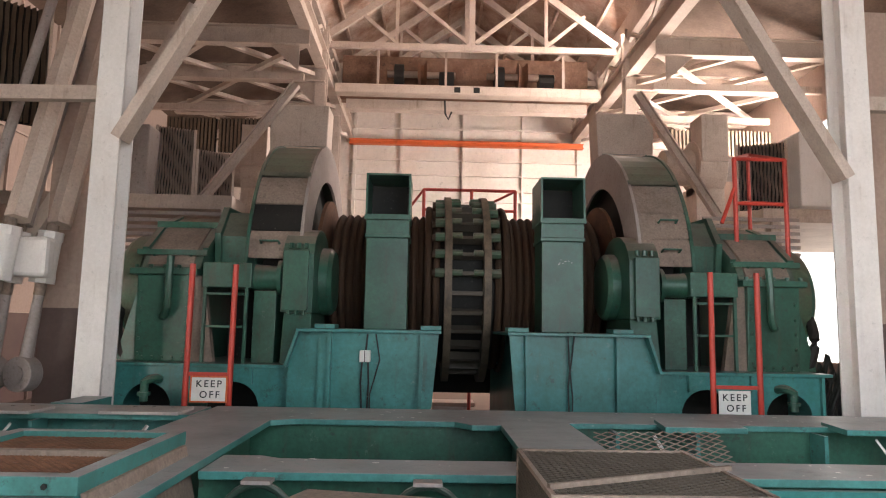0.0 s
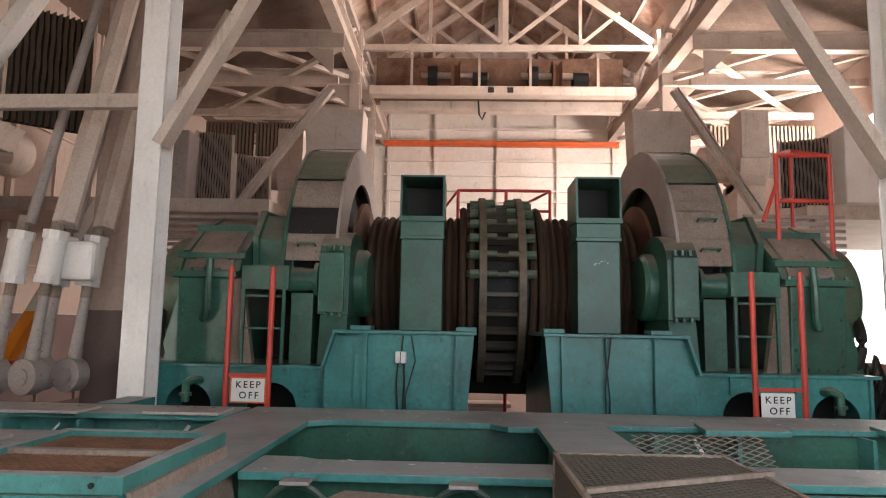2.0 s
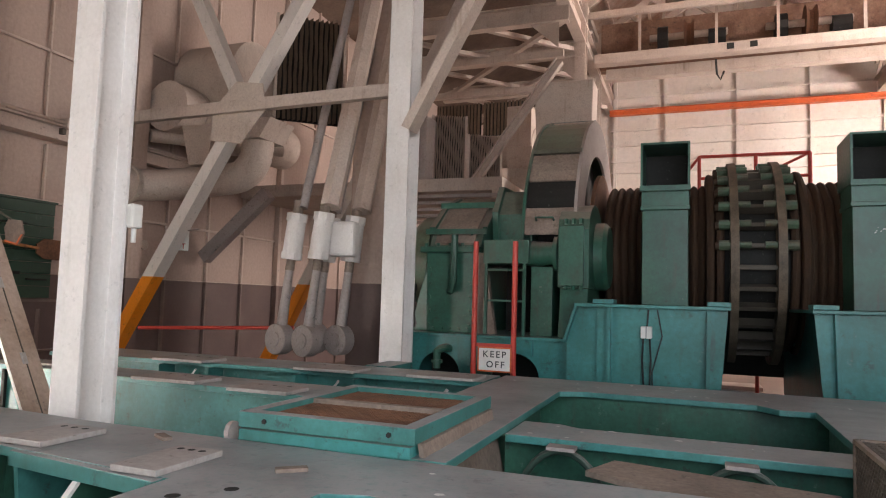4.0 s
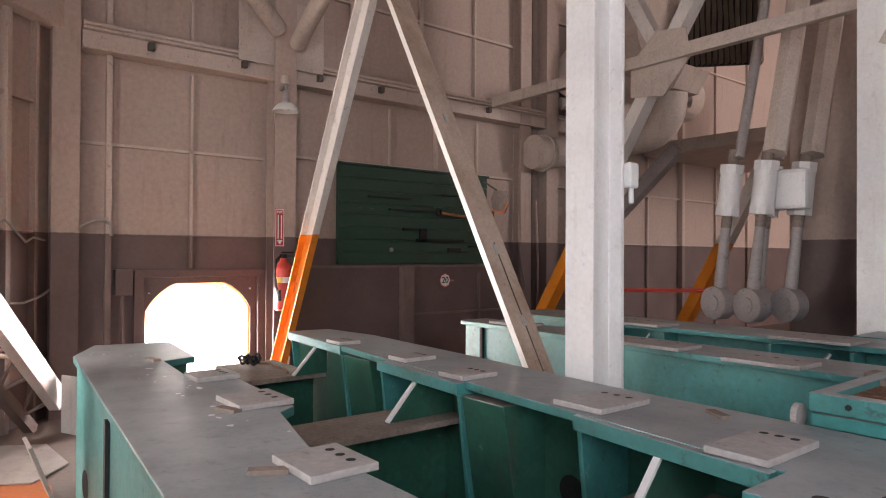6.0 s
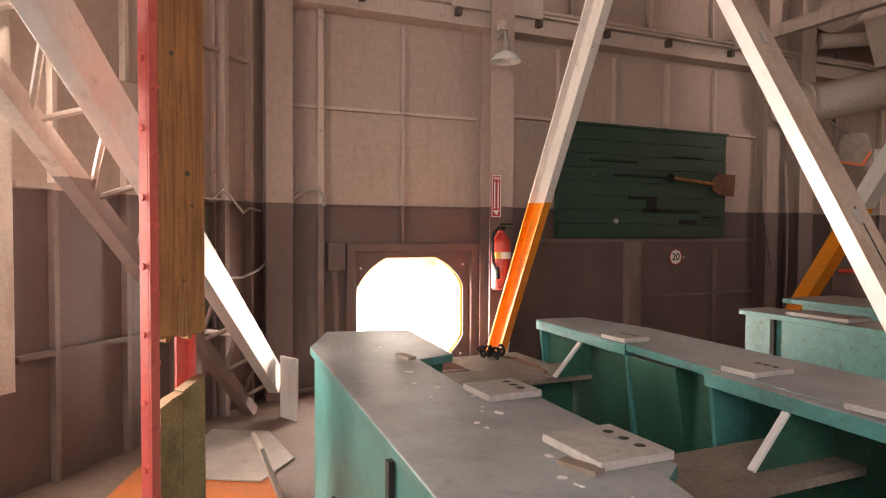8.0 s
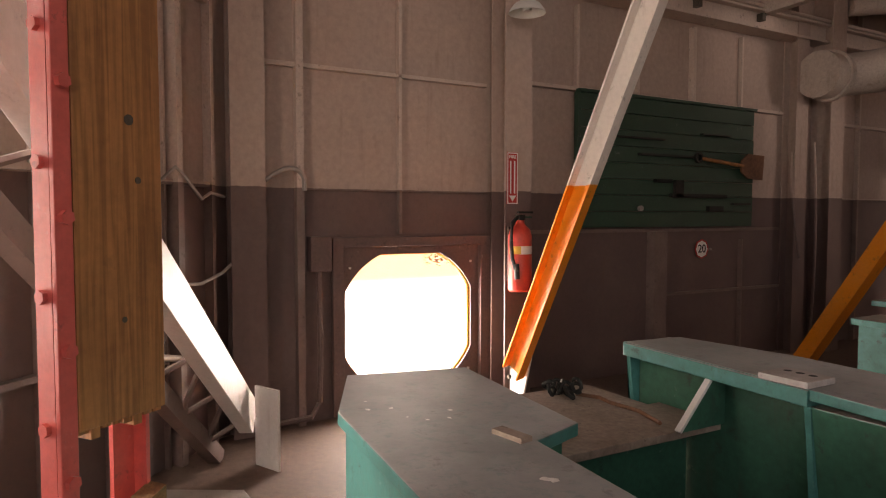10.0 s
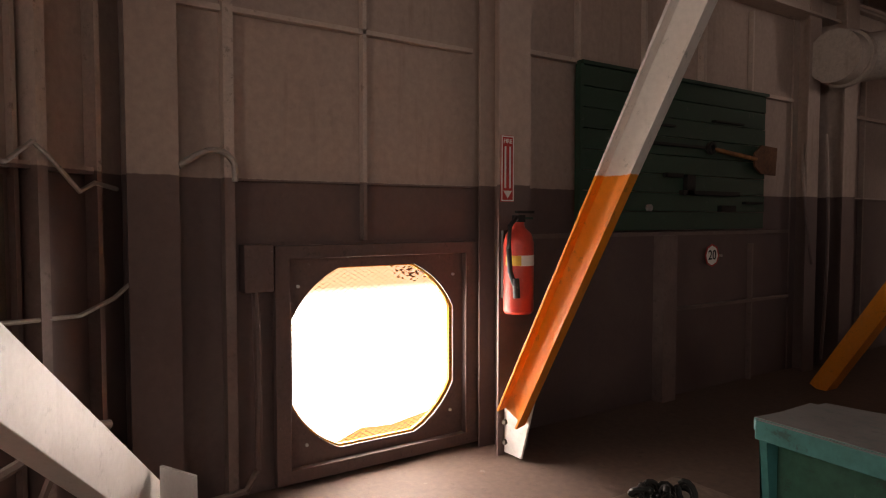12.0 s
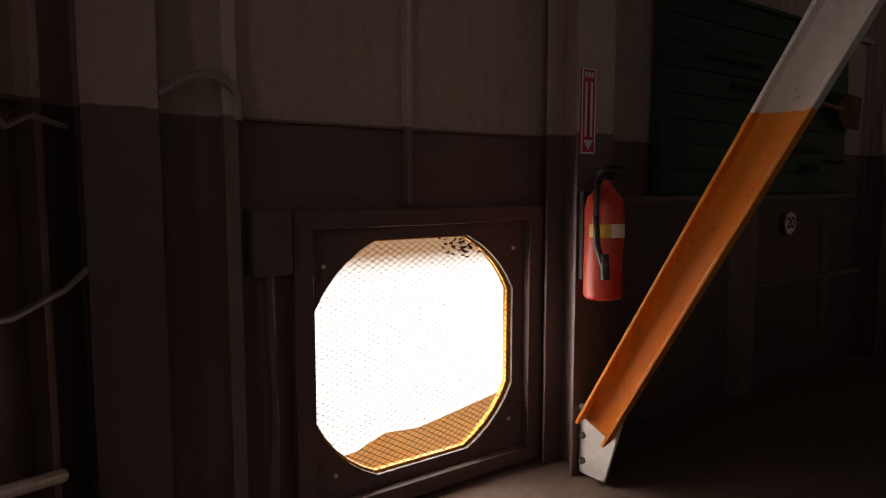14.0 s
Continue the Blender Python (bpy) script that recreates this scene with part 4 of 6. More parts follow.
for cx in (-0.62, 0.08):
    pts = [(cx + 0.19 * math.cos(a), 2.66, 0.55 + 0.28 * math.sin(a)) for a in [math.pi * i / 14 for i in range(15)]]
    h = tagged(part("hose_loop", tube(pts, 0.016), HOSE, smooth=True), "dark green hose looped down the girder side", "hose", "hoses in the well")
    part("clip", box(cx - 0.06, cx + 0.06, 2.62, 2.70, 0.835, 0.85), GREY, h)
tagged(part("low_hose", tube(curve((-0.95, 2.5, 0.5), (-0.6, 2.5, 0.68), (-0.3, 2.45, 0.4)), 0.014), HOSE, smooth=True), "dusty cable lying in the well", "cable")
# small loose scraps on the girders
for x, y, z, a in ((-3.05, 0.52, TOP, 20), (-1.98, 1.82, TOP, -30), (-4.35, 0.62, TOP, 10), (-1.28, 1.62, TOP + 0.004, 40), (-2.35, 0.36, TOP, 60)):
    bm = box(-0.05, 0.05, -0.018, 0.018, 0, 0.012, None, pose(x, y, z, 0, 0, a))
    tagged(part("metal_scrap", bm, DUSTY), "small flat steel scrap on the dusty girder", "scrap", "steel scraps")
tagged(part("rag", box(-1.95, -1.76, 3.0, 3.12, TOP, TOP + 0.03), DUSTY, bevel=0.012), "crumpled tan rag on the girder", "rag")

# ---- hoist ----
AX_Y, AX_Z = 7.7, 1.95     # drum axle


def hoist_side(s):
    """Everything of one half of the hoist; s is -1 to the west, 1 to the east, distances run outwards from the middle."""
    def X(u):
        return CENTRE + s * u

    def bx(u0, u1, y0, y1, z0, z1, bm=None):
        return box(min(X(u0), X(u1)), max(X(u0), X(u1)), y0, y1, z0, z1, bm)

    def yz(pts, u0, u1):
        return prism(pts, X(u0), X(u1), "x")

    def xz(pts, y0, y1):
        return prism([(X(u), z) for u, z in pts], y0, y1, "y")

    # pedestal tank under the drum
    tank = thing("hoist_pedestal", (X(0.85), 6.6, 0), "turquoise box pedestal under the hoist drum", "pedestal", "hoist pedestals")
    part("front_plate", xz([(0.31, 1.43), (1.36, 1.43), (1.36, 0.0), (0.43, 0.0)], 5.70, 5.73), TEAL, tank)
    part("body", yz([(5.731, 0.0), (5.731, 1.42), (7.0, 1.42), (8.6, 1.0), (8.6, 0.0)], 0.42, 1.36), TEAL, tank)
    part("top_flange", bx(0.29, 1.55, 5.64, 7.0, 1.431, 1.46), TEAL, tank, bevel=0.004)
    for u in (0.38, 1.30):
        part("corner_pad", bx(u - 0.09, u + 0.09, 5.62, 5.85, 1.461, 1.50), TEAL, tank, bevel=0.005)
    part("stiffener", xz([(0.44, 1.43), (0.47, 1.43), (0.50, 0.0), (0.47, 0.0)], 5.63, 5.70), TEAL, tank)
    part("stiffener", xz([(1.24, 1.43), (1.27, 1.43), (1.27, 0.0), (1.24, 0.0)], 5.63, 5.70), TEAL, tank)
    part("wing", xz([(1.361, 1.43), (1.53, 1.43), (1.63, 1.12), (1.63, 0.0), (1.361, 0.0)], 5.76, 5.79), TEAL, tank)
    part("wing_flange", xz([(1.53, 1.43), (1.555, 1.43), (1.655, 1.12), (1.63, 1.12)], 5.66, 5.95), TEAL, tank)
    # base frame with arched openings
    base = thing("machine_base", (X(2.45), 6.8, 0), "teal machine base with two arched openings and a drain valve", "machine base", "machine bases")
    outline = [(1.65, 1.10), (3.24, 1.10), (3.24, 0.0)]
    for uc, r in ((2.90, 0.21), (2.14, 0.23)):
        outline += [(uc + r, 0.0)] + arc(uc, 0.74, r, 0, 180, 14) + [(uc - r, 0.0)]
    outline += [(1.65, 0.0)]
    part("front_plate", xz(outline, 5.92, 5.95), TEAL, base)
    part("top_plate", bx(1.60, 3.29, 5.87, 8.6, 1.101, 1.13), TEAL, base, bevel=0.004)
    part("end_plate", bx(3.22, 3.24, 5.951, 8.6, 0.0, 1.10), TEAL, base)
    # black sheet behind the arches, painted as the shade inside the base
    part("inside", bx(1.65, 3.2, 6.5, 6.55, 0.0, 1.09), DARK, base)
    for u in (1.98, 2.55, 3.2):
        part("rib", bx(u - 0.012, u + 0.012, 5.88, 5.919, 0.95 if u < 3 else 0.0, 1.10), TEAL, base)
    valve = part("valve", rod((X(2.88), 5.80, 0.98), (X(2.88), 5.80, 0.80), 0.035), GREEN, base, "green drain valve", smooth=True)
    part("elbow", tube(curve((X(2.80), 5.93, 0.98), (X(2.80), 5.80, 1.02), (X(2.88), 5.80, 0.96)), 0.038), GREEN, valve, smooth=True)
    part("collar", rod((X(2.88), 5.80, 0.88), (X(2.88), 5.80, 0.85), 0.055), GREEN, valve)
    # outer gear case
    case = thing("gear_case", (X(2.85), 6.9, 1.13), "green bolted gear case with a sloping dusty lid", "gear case", "gear cases")
    part("lower_body", yz([(6.10, 1.131), (6.06, 1.93), (7.9, 1.93), (7.9, 1.131)], 2.62, 3.12), GREEN, case, bevel=0.008)
    part("flange", bx(2.56, 3.18, 6.02, 7.95, 1.931, 1.99), GREEN, case, bevel=0.005)
    lid = part("upper_body", yz([(6.08, 1.991), (6.20, 2.18), (6.55, 2.44), (7.0, 2.60), (7.5, 2.55), (7.9, 2.1), (7.9, 1.991)], 2.55, 3.10), GREEN, case, bevel=0.01)
    part("lid_rim", yz([(6.17, 2.20), (6.55, 2.47), (7.0, 2.63), (7.02, 2.60), (6.56, 2.43), (6.19, 2.17)], 3.08, 3.14), GREEN, lid)
    part("lid_rim", yz([(6.17, 2.20), (6.55, 2.47), (7.0, 2.63), (7.02, 2.60), (6.56, 2.43), (6.19, 2.17)], 2.52, 2.57), GREEN, lid)
    part("cover_plate", yz([(6.075, 2.03), (6.19, 2.205), (6.545, 2.465), (6.96, 2.612), (6.97, 2.585), (6.55, 2.43), (6.21, 2.17), (6.09, 2.01)], 2.62, 3.04), DUSTY, lid, "dusty brown cover plate")
    bolts([(X(2.66 + 0.34 * (k % 2)), 6.12 + 0.09 * (k // 2), 2.115 + 0.07 * (k // 2)) for k in range(8)], (0, -0.6, 0.8), 0.014, 0.02, case, GREEN)
    part("lid_bar", bx(2.5, 3.15, 6.08, 6.13, 2.12, 2.17), GREEN, lid)
    part("lid_bar", bx(2.5, 3.15, 6.50, 6.58, 2.44, 2.50), GREEN, lid)
    part("hood", yz([(6.45, 2.0), (6.40, 2.35), (6.62, 2.62), (7.5, 2.66), (7.8, 2.3), (7.8, 2.0)], 2.12, 2.50), GREEN, case, bevel=0.012)
    part("hood_rim", yz([(6.40, 2.02), (6.34, 2.37), (6.58, 2.67), (7.5, 2.71), (7.5, 2.67), (6.62, 2.63), (6.41, 2.35), (6.46, 2.02)], 2.46, 2.52), GREEN, case)
    part("buttress", xz([(3.12, 1.93), (3.16, 1.93), (3.36, 1.131), (3.12, 1.131)], 6.25, 6.29), GREEN, case)
    part("buttress", xz([(2.62, 1.93), (2.53, 1.93), (2.40, 1.131), (2.62, 1.131)], 6.12, 6.2), DUSTY, case, "dusty sloping buttress")
    part("pipe", tube([(X(2.80), 6.0, 2.1), (X(2.80), 5.98, 1.9), (X(2.80), 5.98, 1.62), (X(2.83), 6.0, 1.55), (X(2.86), 6.05, 1.54)], 0.035), GREEN, case, smooth=True)
    bolts([(X(2.66 + 0.42 * (k % 2)), 6.075, 1.2 + 0.14 * (k // 2)) for k in range(10)] + [(X(2.68 + 0.09 * k), 6.085, 1.165) for k in range(5)], (0, -1, 0), 0.018, 0.02, case, GREEN)
    bolts([(X(2.60 + 0.13 * k), 6.035, 1.99) for k in range(5)], (0, 0, 1), 0.02, 0.03, case, GREEN)
    # brake drum outside
    brake = thing("brake_drum", (X(3.3), 6.95, 1.13), "dark green brake drum with a dusty rim", "brake drum", "brake drums")
    part("drum", lathe([(X(3.14), 0.1), (X(3.14), 0.50), (X(3.20), 0.53), (X(3.42), 0.53), (X(3.46), 0.48), (X(3.44), 0.42), (X(3.36), 0.38), (X(3.36), 0.1)], (0, 6.85, 1.84), "x", 40), GREEN, brake, smooth=True)
    part("band", lathe([(X(3.22), 0.531), (X(3.22), 0.55), (X(3.38), 0.55), (X(3.38), 0.531)], (0, 6.85, 1.84), "x", 40), GUARD, brake, smooth=True)
    part("stand", bx(3.16, 3.36, 6.7, 7.2, 1.131, 1.45), GREEN, brake)
    part("cable", tube(curve((X(3.3), 6.3, 1.15), (X(3.45), 6.2, 1.5), (X(3.36), 6.6, 1.9)), 0.05), DARK, brake, smooth=True)
    # step frame with rungs
    step = thing("step_frame", (X(2.28), 6.05, 1.13), "green step frame with rungs and a top sheet", "step frame", "step frames")
    part("top_sheet", bx(2.05, 2.50, 6.0, 6.35, 1.82, 2.05), GREEN, step, bevel=0.006)
    for u in (2.47, 2.09):
        part("leg", bx(u - 0.014, u + 0.014, 6.0, 6.03, 1.131, 1.82), GREEN, step)
    for z in (1.76, 1.46):
        part("rung", bx(2.11, 2.45, 6.005, 6.035, z - 0.010, z + 0.010), GREEN, step)
    # black sheet behind the rungs stands for the shade there
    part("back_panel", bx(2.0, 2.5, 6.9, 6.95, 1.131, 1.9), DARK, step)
    part("side_panel", bx(1.84, 2.05, 6.12, 6.9, 1.131, 1.8), GREEN, step, bevel=0.006)
    # small shaft cap and the drum bearing
    cap = thing("shaft_cap", (X(1.88), 6.3, 1.8), "round green shaft end cover", "cover", "shaft covers")
    part("body", lathe([(X(1.83), 0.11), (X(2.08), 0.125), (X(2.08), 0.0)], (0, 6.18, 1.93), "x", 32), GREEN, cap, smooth=True)
    part("flange", lathe([(X(1.785), 0.0), (X(1.785), 0.10), (X(1.79), 0.105), (X(1.79), 0.165), (X(1.83), 0.165), (X(1.83), 0.11)], (0, 6.18, 1.93), "x", 32), GREEN, cap, smooth=True)
    bear = thing("drum_bearing", (X(1.6), 6.5, 1.13), "green drum bearing block on a splayed foot", "bearing", "drum bearings")
    part("foot", yz([(6.0, 1.131), (6.10, 1.6), (6.9, 1.6), (7.1, 1.131)], 1.50, 1.76), GREEN, bear, bevel=0.008)
    part("block", yz([(6.05, 1.601), (6.05, 2.16)] + [(6.55 + 0.5 * math.cos(radians(a)), 2.10 + 0.34 * math.sin(radians(a))) for a in range(170, -1, -17)] + [(7.05, 1.601)], 1.49, 1.78), GREEN, bear, bevel=0.015)
    part("end_flange", lathe([(X(1.36), 0.0), (X(1.36), 0.30), (X(1.40), 0.34), (X(1.485), 0.34)], (0, 6.62, 1.93), "x", 40), GREEN, bear, smooth=True)
    part("keeper", bx(1.53, 1.76, 5.99, 6.05, 1.62, 2.18), GREEN, bear, bevel=0.006)
    bolts([(X(1.56 + 0.07 * k), 6.03, z) for k in range(3) for z in (1.58, 2.2)], (0, 0, 1), 0.022, 0.05, bear, GREEN)
    # ring gear guard: hooped sheet with side ring
    guard_thing = thing("gear_guard", (X(1.95), AX_Y, 1.0), "hooped green and grey gear guard with dusty panels", "guard", "gear guards")
    R, r = 1.63, 1.24
    u0, u1 = 1.66, 2.14
    GY = AX_Y + 0.1
    part("side_ring", lathe([(X(u0), r), (X(u0 - 0.03), r), (X(u0 - 0.03), R + 0.02), (X(u0), R + 0.02), (X(u0), r)], (0, GY, AX_Z), "x", 40, None, radians(-10), radians(176)), GREY, guard_thing, "worn pale side ring", smooth=True)
    part("outer_ring", lathe([(X(u1), r), (X(u1 + 0.03), r), (X(u1 + 0.03), R + 0.02), (X(u1), R + 0.02), (X(u1), r)], (0, GY, AX_Z), "x", 40, None, radians(-10), radians(176)), GREEN, guard_thing, smooth=True)
    for k, (a0, a1) in enumerate(((0, 60), (61, 99), (100.5, 139), (140.5, 153.5), (154, 164), (164.5, 174))):
        mat = GUARD if k in (0, 1, 2) else DUSTY if (k, s) != (4, -1) else DARK
        part("sheet", lathe([(X(u0), R - 0.03), (X(u0), R), (X(u1), R), (X(u1), R - 0.03), (X(u0), R - 0.03)], (0, GY, AX_Z), "x", max(3, int((a1 - a0) / 6)), None, radians(a0), radians(a1)), mat, guard_thing)
    for a in (99.7, 139.7):
        part("band", lathe([(X(u0 - 0.02), R), (X(u0 - 0.02), R + 0.03), (X(u1 + 0.02), R + 0.03), (X(u1 + 0.02), R)], (0, GY, AX_Z), "x", 2, None, radians(a - 1.2), radians(a + 1.2)), GREEN, guard_thing)
    part("gear_rim", lathe([(X(1.80), 0.4), (X(1.80), 1.36), (X(2.06), 1.36), (X(2.06), 0.4)], (0, AX_Y + 0.1, AX_Z), "x", 48), DARK, guard_thing, smooth=True)
    for zz, yy in ((2.26, 6.18), (2.56, 6.26)) if s > 0 else ((2.26, 6.18),):
        part("lift_handle", tube([(X(1.85), yy, zz), (X(1.85), yy - 0.06, zz + 0.02), (X(2.02), yy - 0.06, zz + 0.02), (X(2.02), yy, zz)], 0.012), GREEN, guard_thing)
    # drum half with rope wraps
    drum = thing("hoist_drum", (X(0.9), AX_Y, AX_Z - 0.9), "hoist drum wound with rusty wire rope", "rope drum", "hoist drums")
    prof, u, pitch = [(X(0.36), 0.2)], 0.36, 0.085
    while u < 1.46:
        for q in range(7):
            a = math.pi * q / 6
            prof.append((X(u + pitch * q / 6), 0.80 + 0.05 * math.sin(a)))
        u += pitch
    prof.append((X(u), 0.2))
    part("rope", lathe(prof, (0, AX_Y, AX_Z), "x", 64), ROPE, drum, "rusty brown wire rope", smooth=True)
    part("flange", lathe([(X(1.60), 0.3), (X(1.60), 1.0), (X(1.56), 1.0), (X(1.56), 0.3)], (0, AX_Y, AX_Z), "x", 48), RUST, drum, smooth=True)
    for du, dr in ((0.33, 0.90), (0.42, 0.93)):
        part("rope_tail", lathe([(X(du) + 0.04 * math.cos(radians(a)), dr + 0.04 * math.sin(radians(a))) for a in range(0, 361, 45)], (0, AX_Y, AX_Z), "x", 48), ROPE, drum, smooth=True)
    # upright air duct with a hood
    shift = 0.0 if s < 0 else 0.10
    duct = thing("air_duct", (X(0.83 + shift), 6.6, 1.46), "green sheet-metal air duct with an open hood", "air duct", "air ducts")
    a, b = 0.62 + shift, 1.04 + shift
    part("shaft", bx(a, b, 6.42, 6.86, 1.461, 2.37), GREEN, duct, bevel=0.006)
    part("collar", bx(a - 0.015, b + 0.015, 6.40, 6.88, 2.371, 2.41), GREEN, duct, bevel=0.005)
    part("neck", bx(a - 0.005, b + 0.005, 6.41, 6.87, 2.411, 2.57), GREEN, duct)
    bm = bx(a - 0.015, a + 0.005, 6.38, 6.95, 2.571, 3.0)
    bx(b - 0.005, b + 0.015, 6.38, 6.95, 2.571, 3.0, bm)
    bx(a - 0.015, b + 0.015, 6.38, 6.95, 3.001, 3.02, bm)
    bx(a + 0.006, b - 0.006, 6.93, 6.95, 2.571, 3.0, bm)
    part("hood", bm, GREEN, duct)
    part("hood_sill", bx(a - 0.02, b + 0.02, 6.36, 6.40, 2.55, 2.60), GREEN, duct)
    # black sheet that darkens the hood mouth like deep shade
    part("hood_shade", bx(a + 0.007, b - 0.007, 6.88, 6.925, 2.60, 2.99), DARK, duct)
    # red stanchions with the warning plate
    x0, x1, zt, px0, px1, pz0, pz1 = (-1.91, -1.55, 1.98, -1.85, -1.57, 0.855, 1.045) if s < 0 else (2.47, 2.87, 2.0, 2.50, 2.77, 0.81, 1.01)
    rail = thing("red_stanchion", ((x0 + x1) / 2, 5.42, 0), "pair of red tube stanchions joined by a low bar", "railing", "red stanchions")
    for x in (x0, x1):
        part("post", rod((x, 5.42, 0), (x, 5.42, zt), 0.024, seg=14), RED, rail, smooth=True)
    part("bar", box(x0, x1, 5.41, 5.43, pz1 + 0.01, pz1 + 0.04), RED, rail)
    sign = thing("warning_sign", ((px0 + px1) / 2, 5.39, pz0), "white plate with black KEEP OFF lettering on the red rail", "sign", "warning signs")
    part("plate", box(px0, px1, 5.388, 5.394, pz0, pz1), PLASTIC, sign, bevel=0.002)
    if s < 0:
        part("border", holed_plate([(px0 - 0.012, pz0 - 0.012), (px1 + 0.012, pz0 - 0.012), (px1 + 0.012, pz1 + 0.012), (px0 - 0.012, pz1 + 0.012)],
                                   [(px0, pz0), (px1, pz0), (px1, pz1), (px0, pz1)], 5.386, 5.395, "y"), ORANGE, sign)
    cx, cz = (px0 + px1) / 2, (pz0 + pz1) / 2
    words("KEEP", 0.078, pose(cx, 5.3865, cz + 0.042, 90), INK, sign, spacing=1.35)
    words("OFF", 0.078, pose(cx + 0.01, 5.3865, cz - 0.045, 90), INK, sign, spacing=1.35)


for s in (-1, 1):
    hoist_side(s)

# middle wheel between the drum halves
wheel = thing("spool_wheel", (CENTRE, AX_Y, AX_Z - 1.1), "greasy steel spool wheel with cross bars between two rims", "wheel")
for u in (-0.205, 0.205):
    part("rim", lathe([(CENTRE + u - 0.038, 0.7), (CENTRE + u - 0.038, 1.08), (CENTRE + u + 0.038, 1.08), (CENTRE + u + 0.038, 0.7), (CENTRE + u - 0.038, 0.7)], (0, AX_Y, AX_Z), "x", 64), RIM, wheel, "worn dusty steel rim", smooth=True)
part("core", lathe([(CENTRE - 0.36, 0.2), (CENTRE - 0.36, 0.86), (CENTRE + 0.36, 0.86), (CENTRE + 0.36, 0.2)], (0, AX_Y, AX_Z), "x", 48), DARK, wheel, smooth=True)
for k in range(30):
    a = 2 * math.pi * k / 30
    m = Matrix.Translation((CENTRE, AX_Y, AX_Z)) @ Matrix.Rotation(a, 4, "X")
    part("cross_bar", box(-0.165, 0.165, -0.02, 0.02, 0.9, 1.0, None, m), STEEL, wheel)
    if (m @ Vector((0, 0, 1.0))).z < AX_Z - 0.1:
        continue
    for q0, q1, r, z in ((-0.345, -0.245, 0.05, 1.0), (0.245, 0.345, 0.05, 1.0), (-0.164, -0.06, 0.035, 1.03), (0.06, 0.164, 0.035, 1.03)):
        part("spindle", rod(m @ Vector((q0, 0, z)), m @ Vector((q1, 0, z)), r, seg=10), GUARD, wheel)
    part("rope_end", tube([m @ Vector((q, 0, 0.98)) for q in (-0.38, -0.32, -0.25)], 0.042), ROPE, wheel)
# electric box and leads on the west pedestal
ebox = thing("switch_box", (-0.46, 5.67, 1.18), "small white electric box with leads on the pedestal", "switch box")
part("body", box(-0.51, -0.42, 5.60, 5.699, 1.18, 1.28), PLASTIC, ebox, bevel=0.006)
part("seam", box(-0.468, -0.462, 5.597, 5.601, 1.18, 1.28), DARK, ebox)
part("lead", tube([(-0.49, 5.66, 1.19), (-0.5, 5.66, 1.0), (-0.47, 5.66, 0.5), (-0.47, 5.66, 0.0)], 0.008), BLACK, ebox)
part("lead", tube([(-0.44, 5.66, 1.19), (-0.43, 5.66, 1.0), (-0.45, 5.66, 0.5), (-0.45, 5.66, 0.0)], 0.008), BLACK, ebox)
part("lead", tube([(-0.46, 5.66, 1.28), (-0.45, 5.66, 1.42)], 0.008), BLACK, ebox)
part("lead", tube([(-0.38, 5.69, 1.42), (-0.34, 5.68, 1.2), (-0.42, 5.67, 0.9), (-0.40, 5.67, 0.0)], 0.006), BLACK, ebox)
lead2 = thing("hanging_lead", (1.3, 5.67, 0.0), "thin dark lead hanging down the pedestal", "cable")
part("wire", tube([(1.36, 5.66, 1.47), (1.34, 5.66, 1.3), (1.30, 5.66, 1.0), (1.33, 5.66, 0.0)], 0.007), BLACK, lead2)
part("wire", tube([(1.30, 5.66, 1.47), (1.31, 5.66, 1.2), (1.34, 5.66, 0.9), (1.31, 5.66, 0.0)], 0.007), BLACK, lead2)
mark = thing("stencil_mark", (1.42, 6.416, 2.12), "pale worn stencil flecks on the duct", "marking")
for k in range(9):
    x, z, w = 1.36 + 0.016 * k + random.uniform(-0.01, 0.01), 2.13 + random.uniform(0.0, 0.055), random.uniform(0.008, 0.022)
    part("fleck", prism([(x, z), (x + w, z + 0.004), (x + w * 0.8, z + w * 0.7), (x + w * 0.1, z + w * 0.5)], 6.4165, 6.4185, "y"), PLASTIC, mark)
# red guard frame on the east gear case, red rail behind the wheel
cage = thing("red_cage", (3.5, 6.8, 2.35), "red tubular guard frame standing on the gear case", "guard frame")
REAR = (3.76, 7.3, 3.56)
for x in (3.22, 3.75):
    part("post", rod((x, 6.5, 2.05), (x, 6.5, 3.29), 0.024, seg=12), RED, cage, smooth=True)
    part("rail", rod((x, 6.5, 3.29), REAR, 0.02), RED, cage, smooth=True)
    part("rail", rod((x, 6.5, 2.82), (REAR[0], REAR[1], 3.0), 0.018), RED, cage, smooth=True)
part("post", rod((REAR[0], REAR[1], 2.4), REAR, 0.022), RED, cage, smooth=True)
for z in (3.29, 2.82):
    part("rail", rod((3.22, 6.5, z), (3.75, 6.5, z), 0.02), RED, cage, smooth=True)
part("stay", rod((3.22, 6.5, 3.0), (3.05, 6.45, 2.6), 0.02), RED, cage, smooth=True)
heap = thing("cable_heap", (4.6, 7.3, 0.0), "dark tangle of cables beside the gear case", "cables")
for k in range(7):
    x, z = 4.38 + 0.05 * k, 0.9 + 0.09 * ((k * 3) % 5)
    part("cable", tube([(x - 0.15, 7.3, 0.02), (x - 0.1, 7.25, z * 0.6), (x, 7.2, z), (x + 0.12, 7.25, z * 0.75), (x + 0.2, 7.3, 0.02)], 0.035), BLACK, heap, smooth=True)
rail = thing("red_rail", (0.6, 9.4, 2.2), "red handrail behind the spool wheel", "railing")
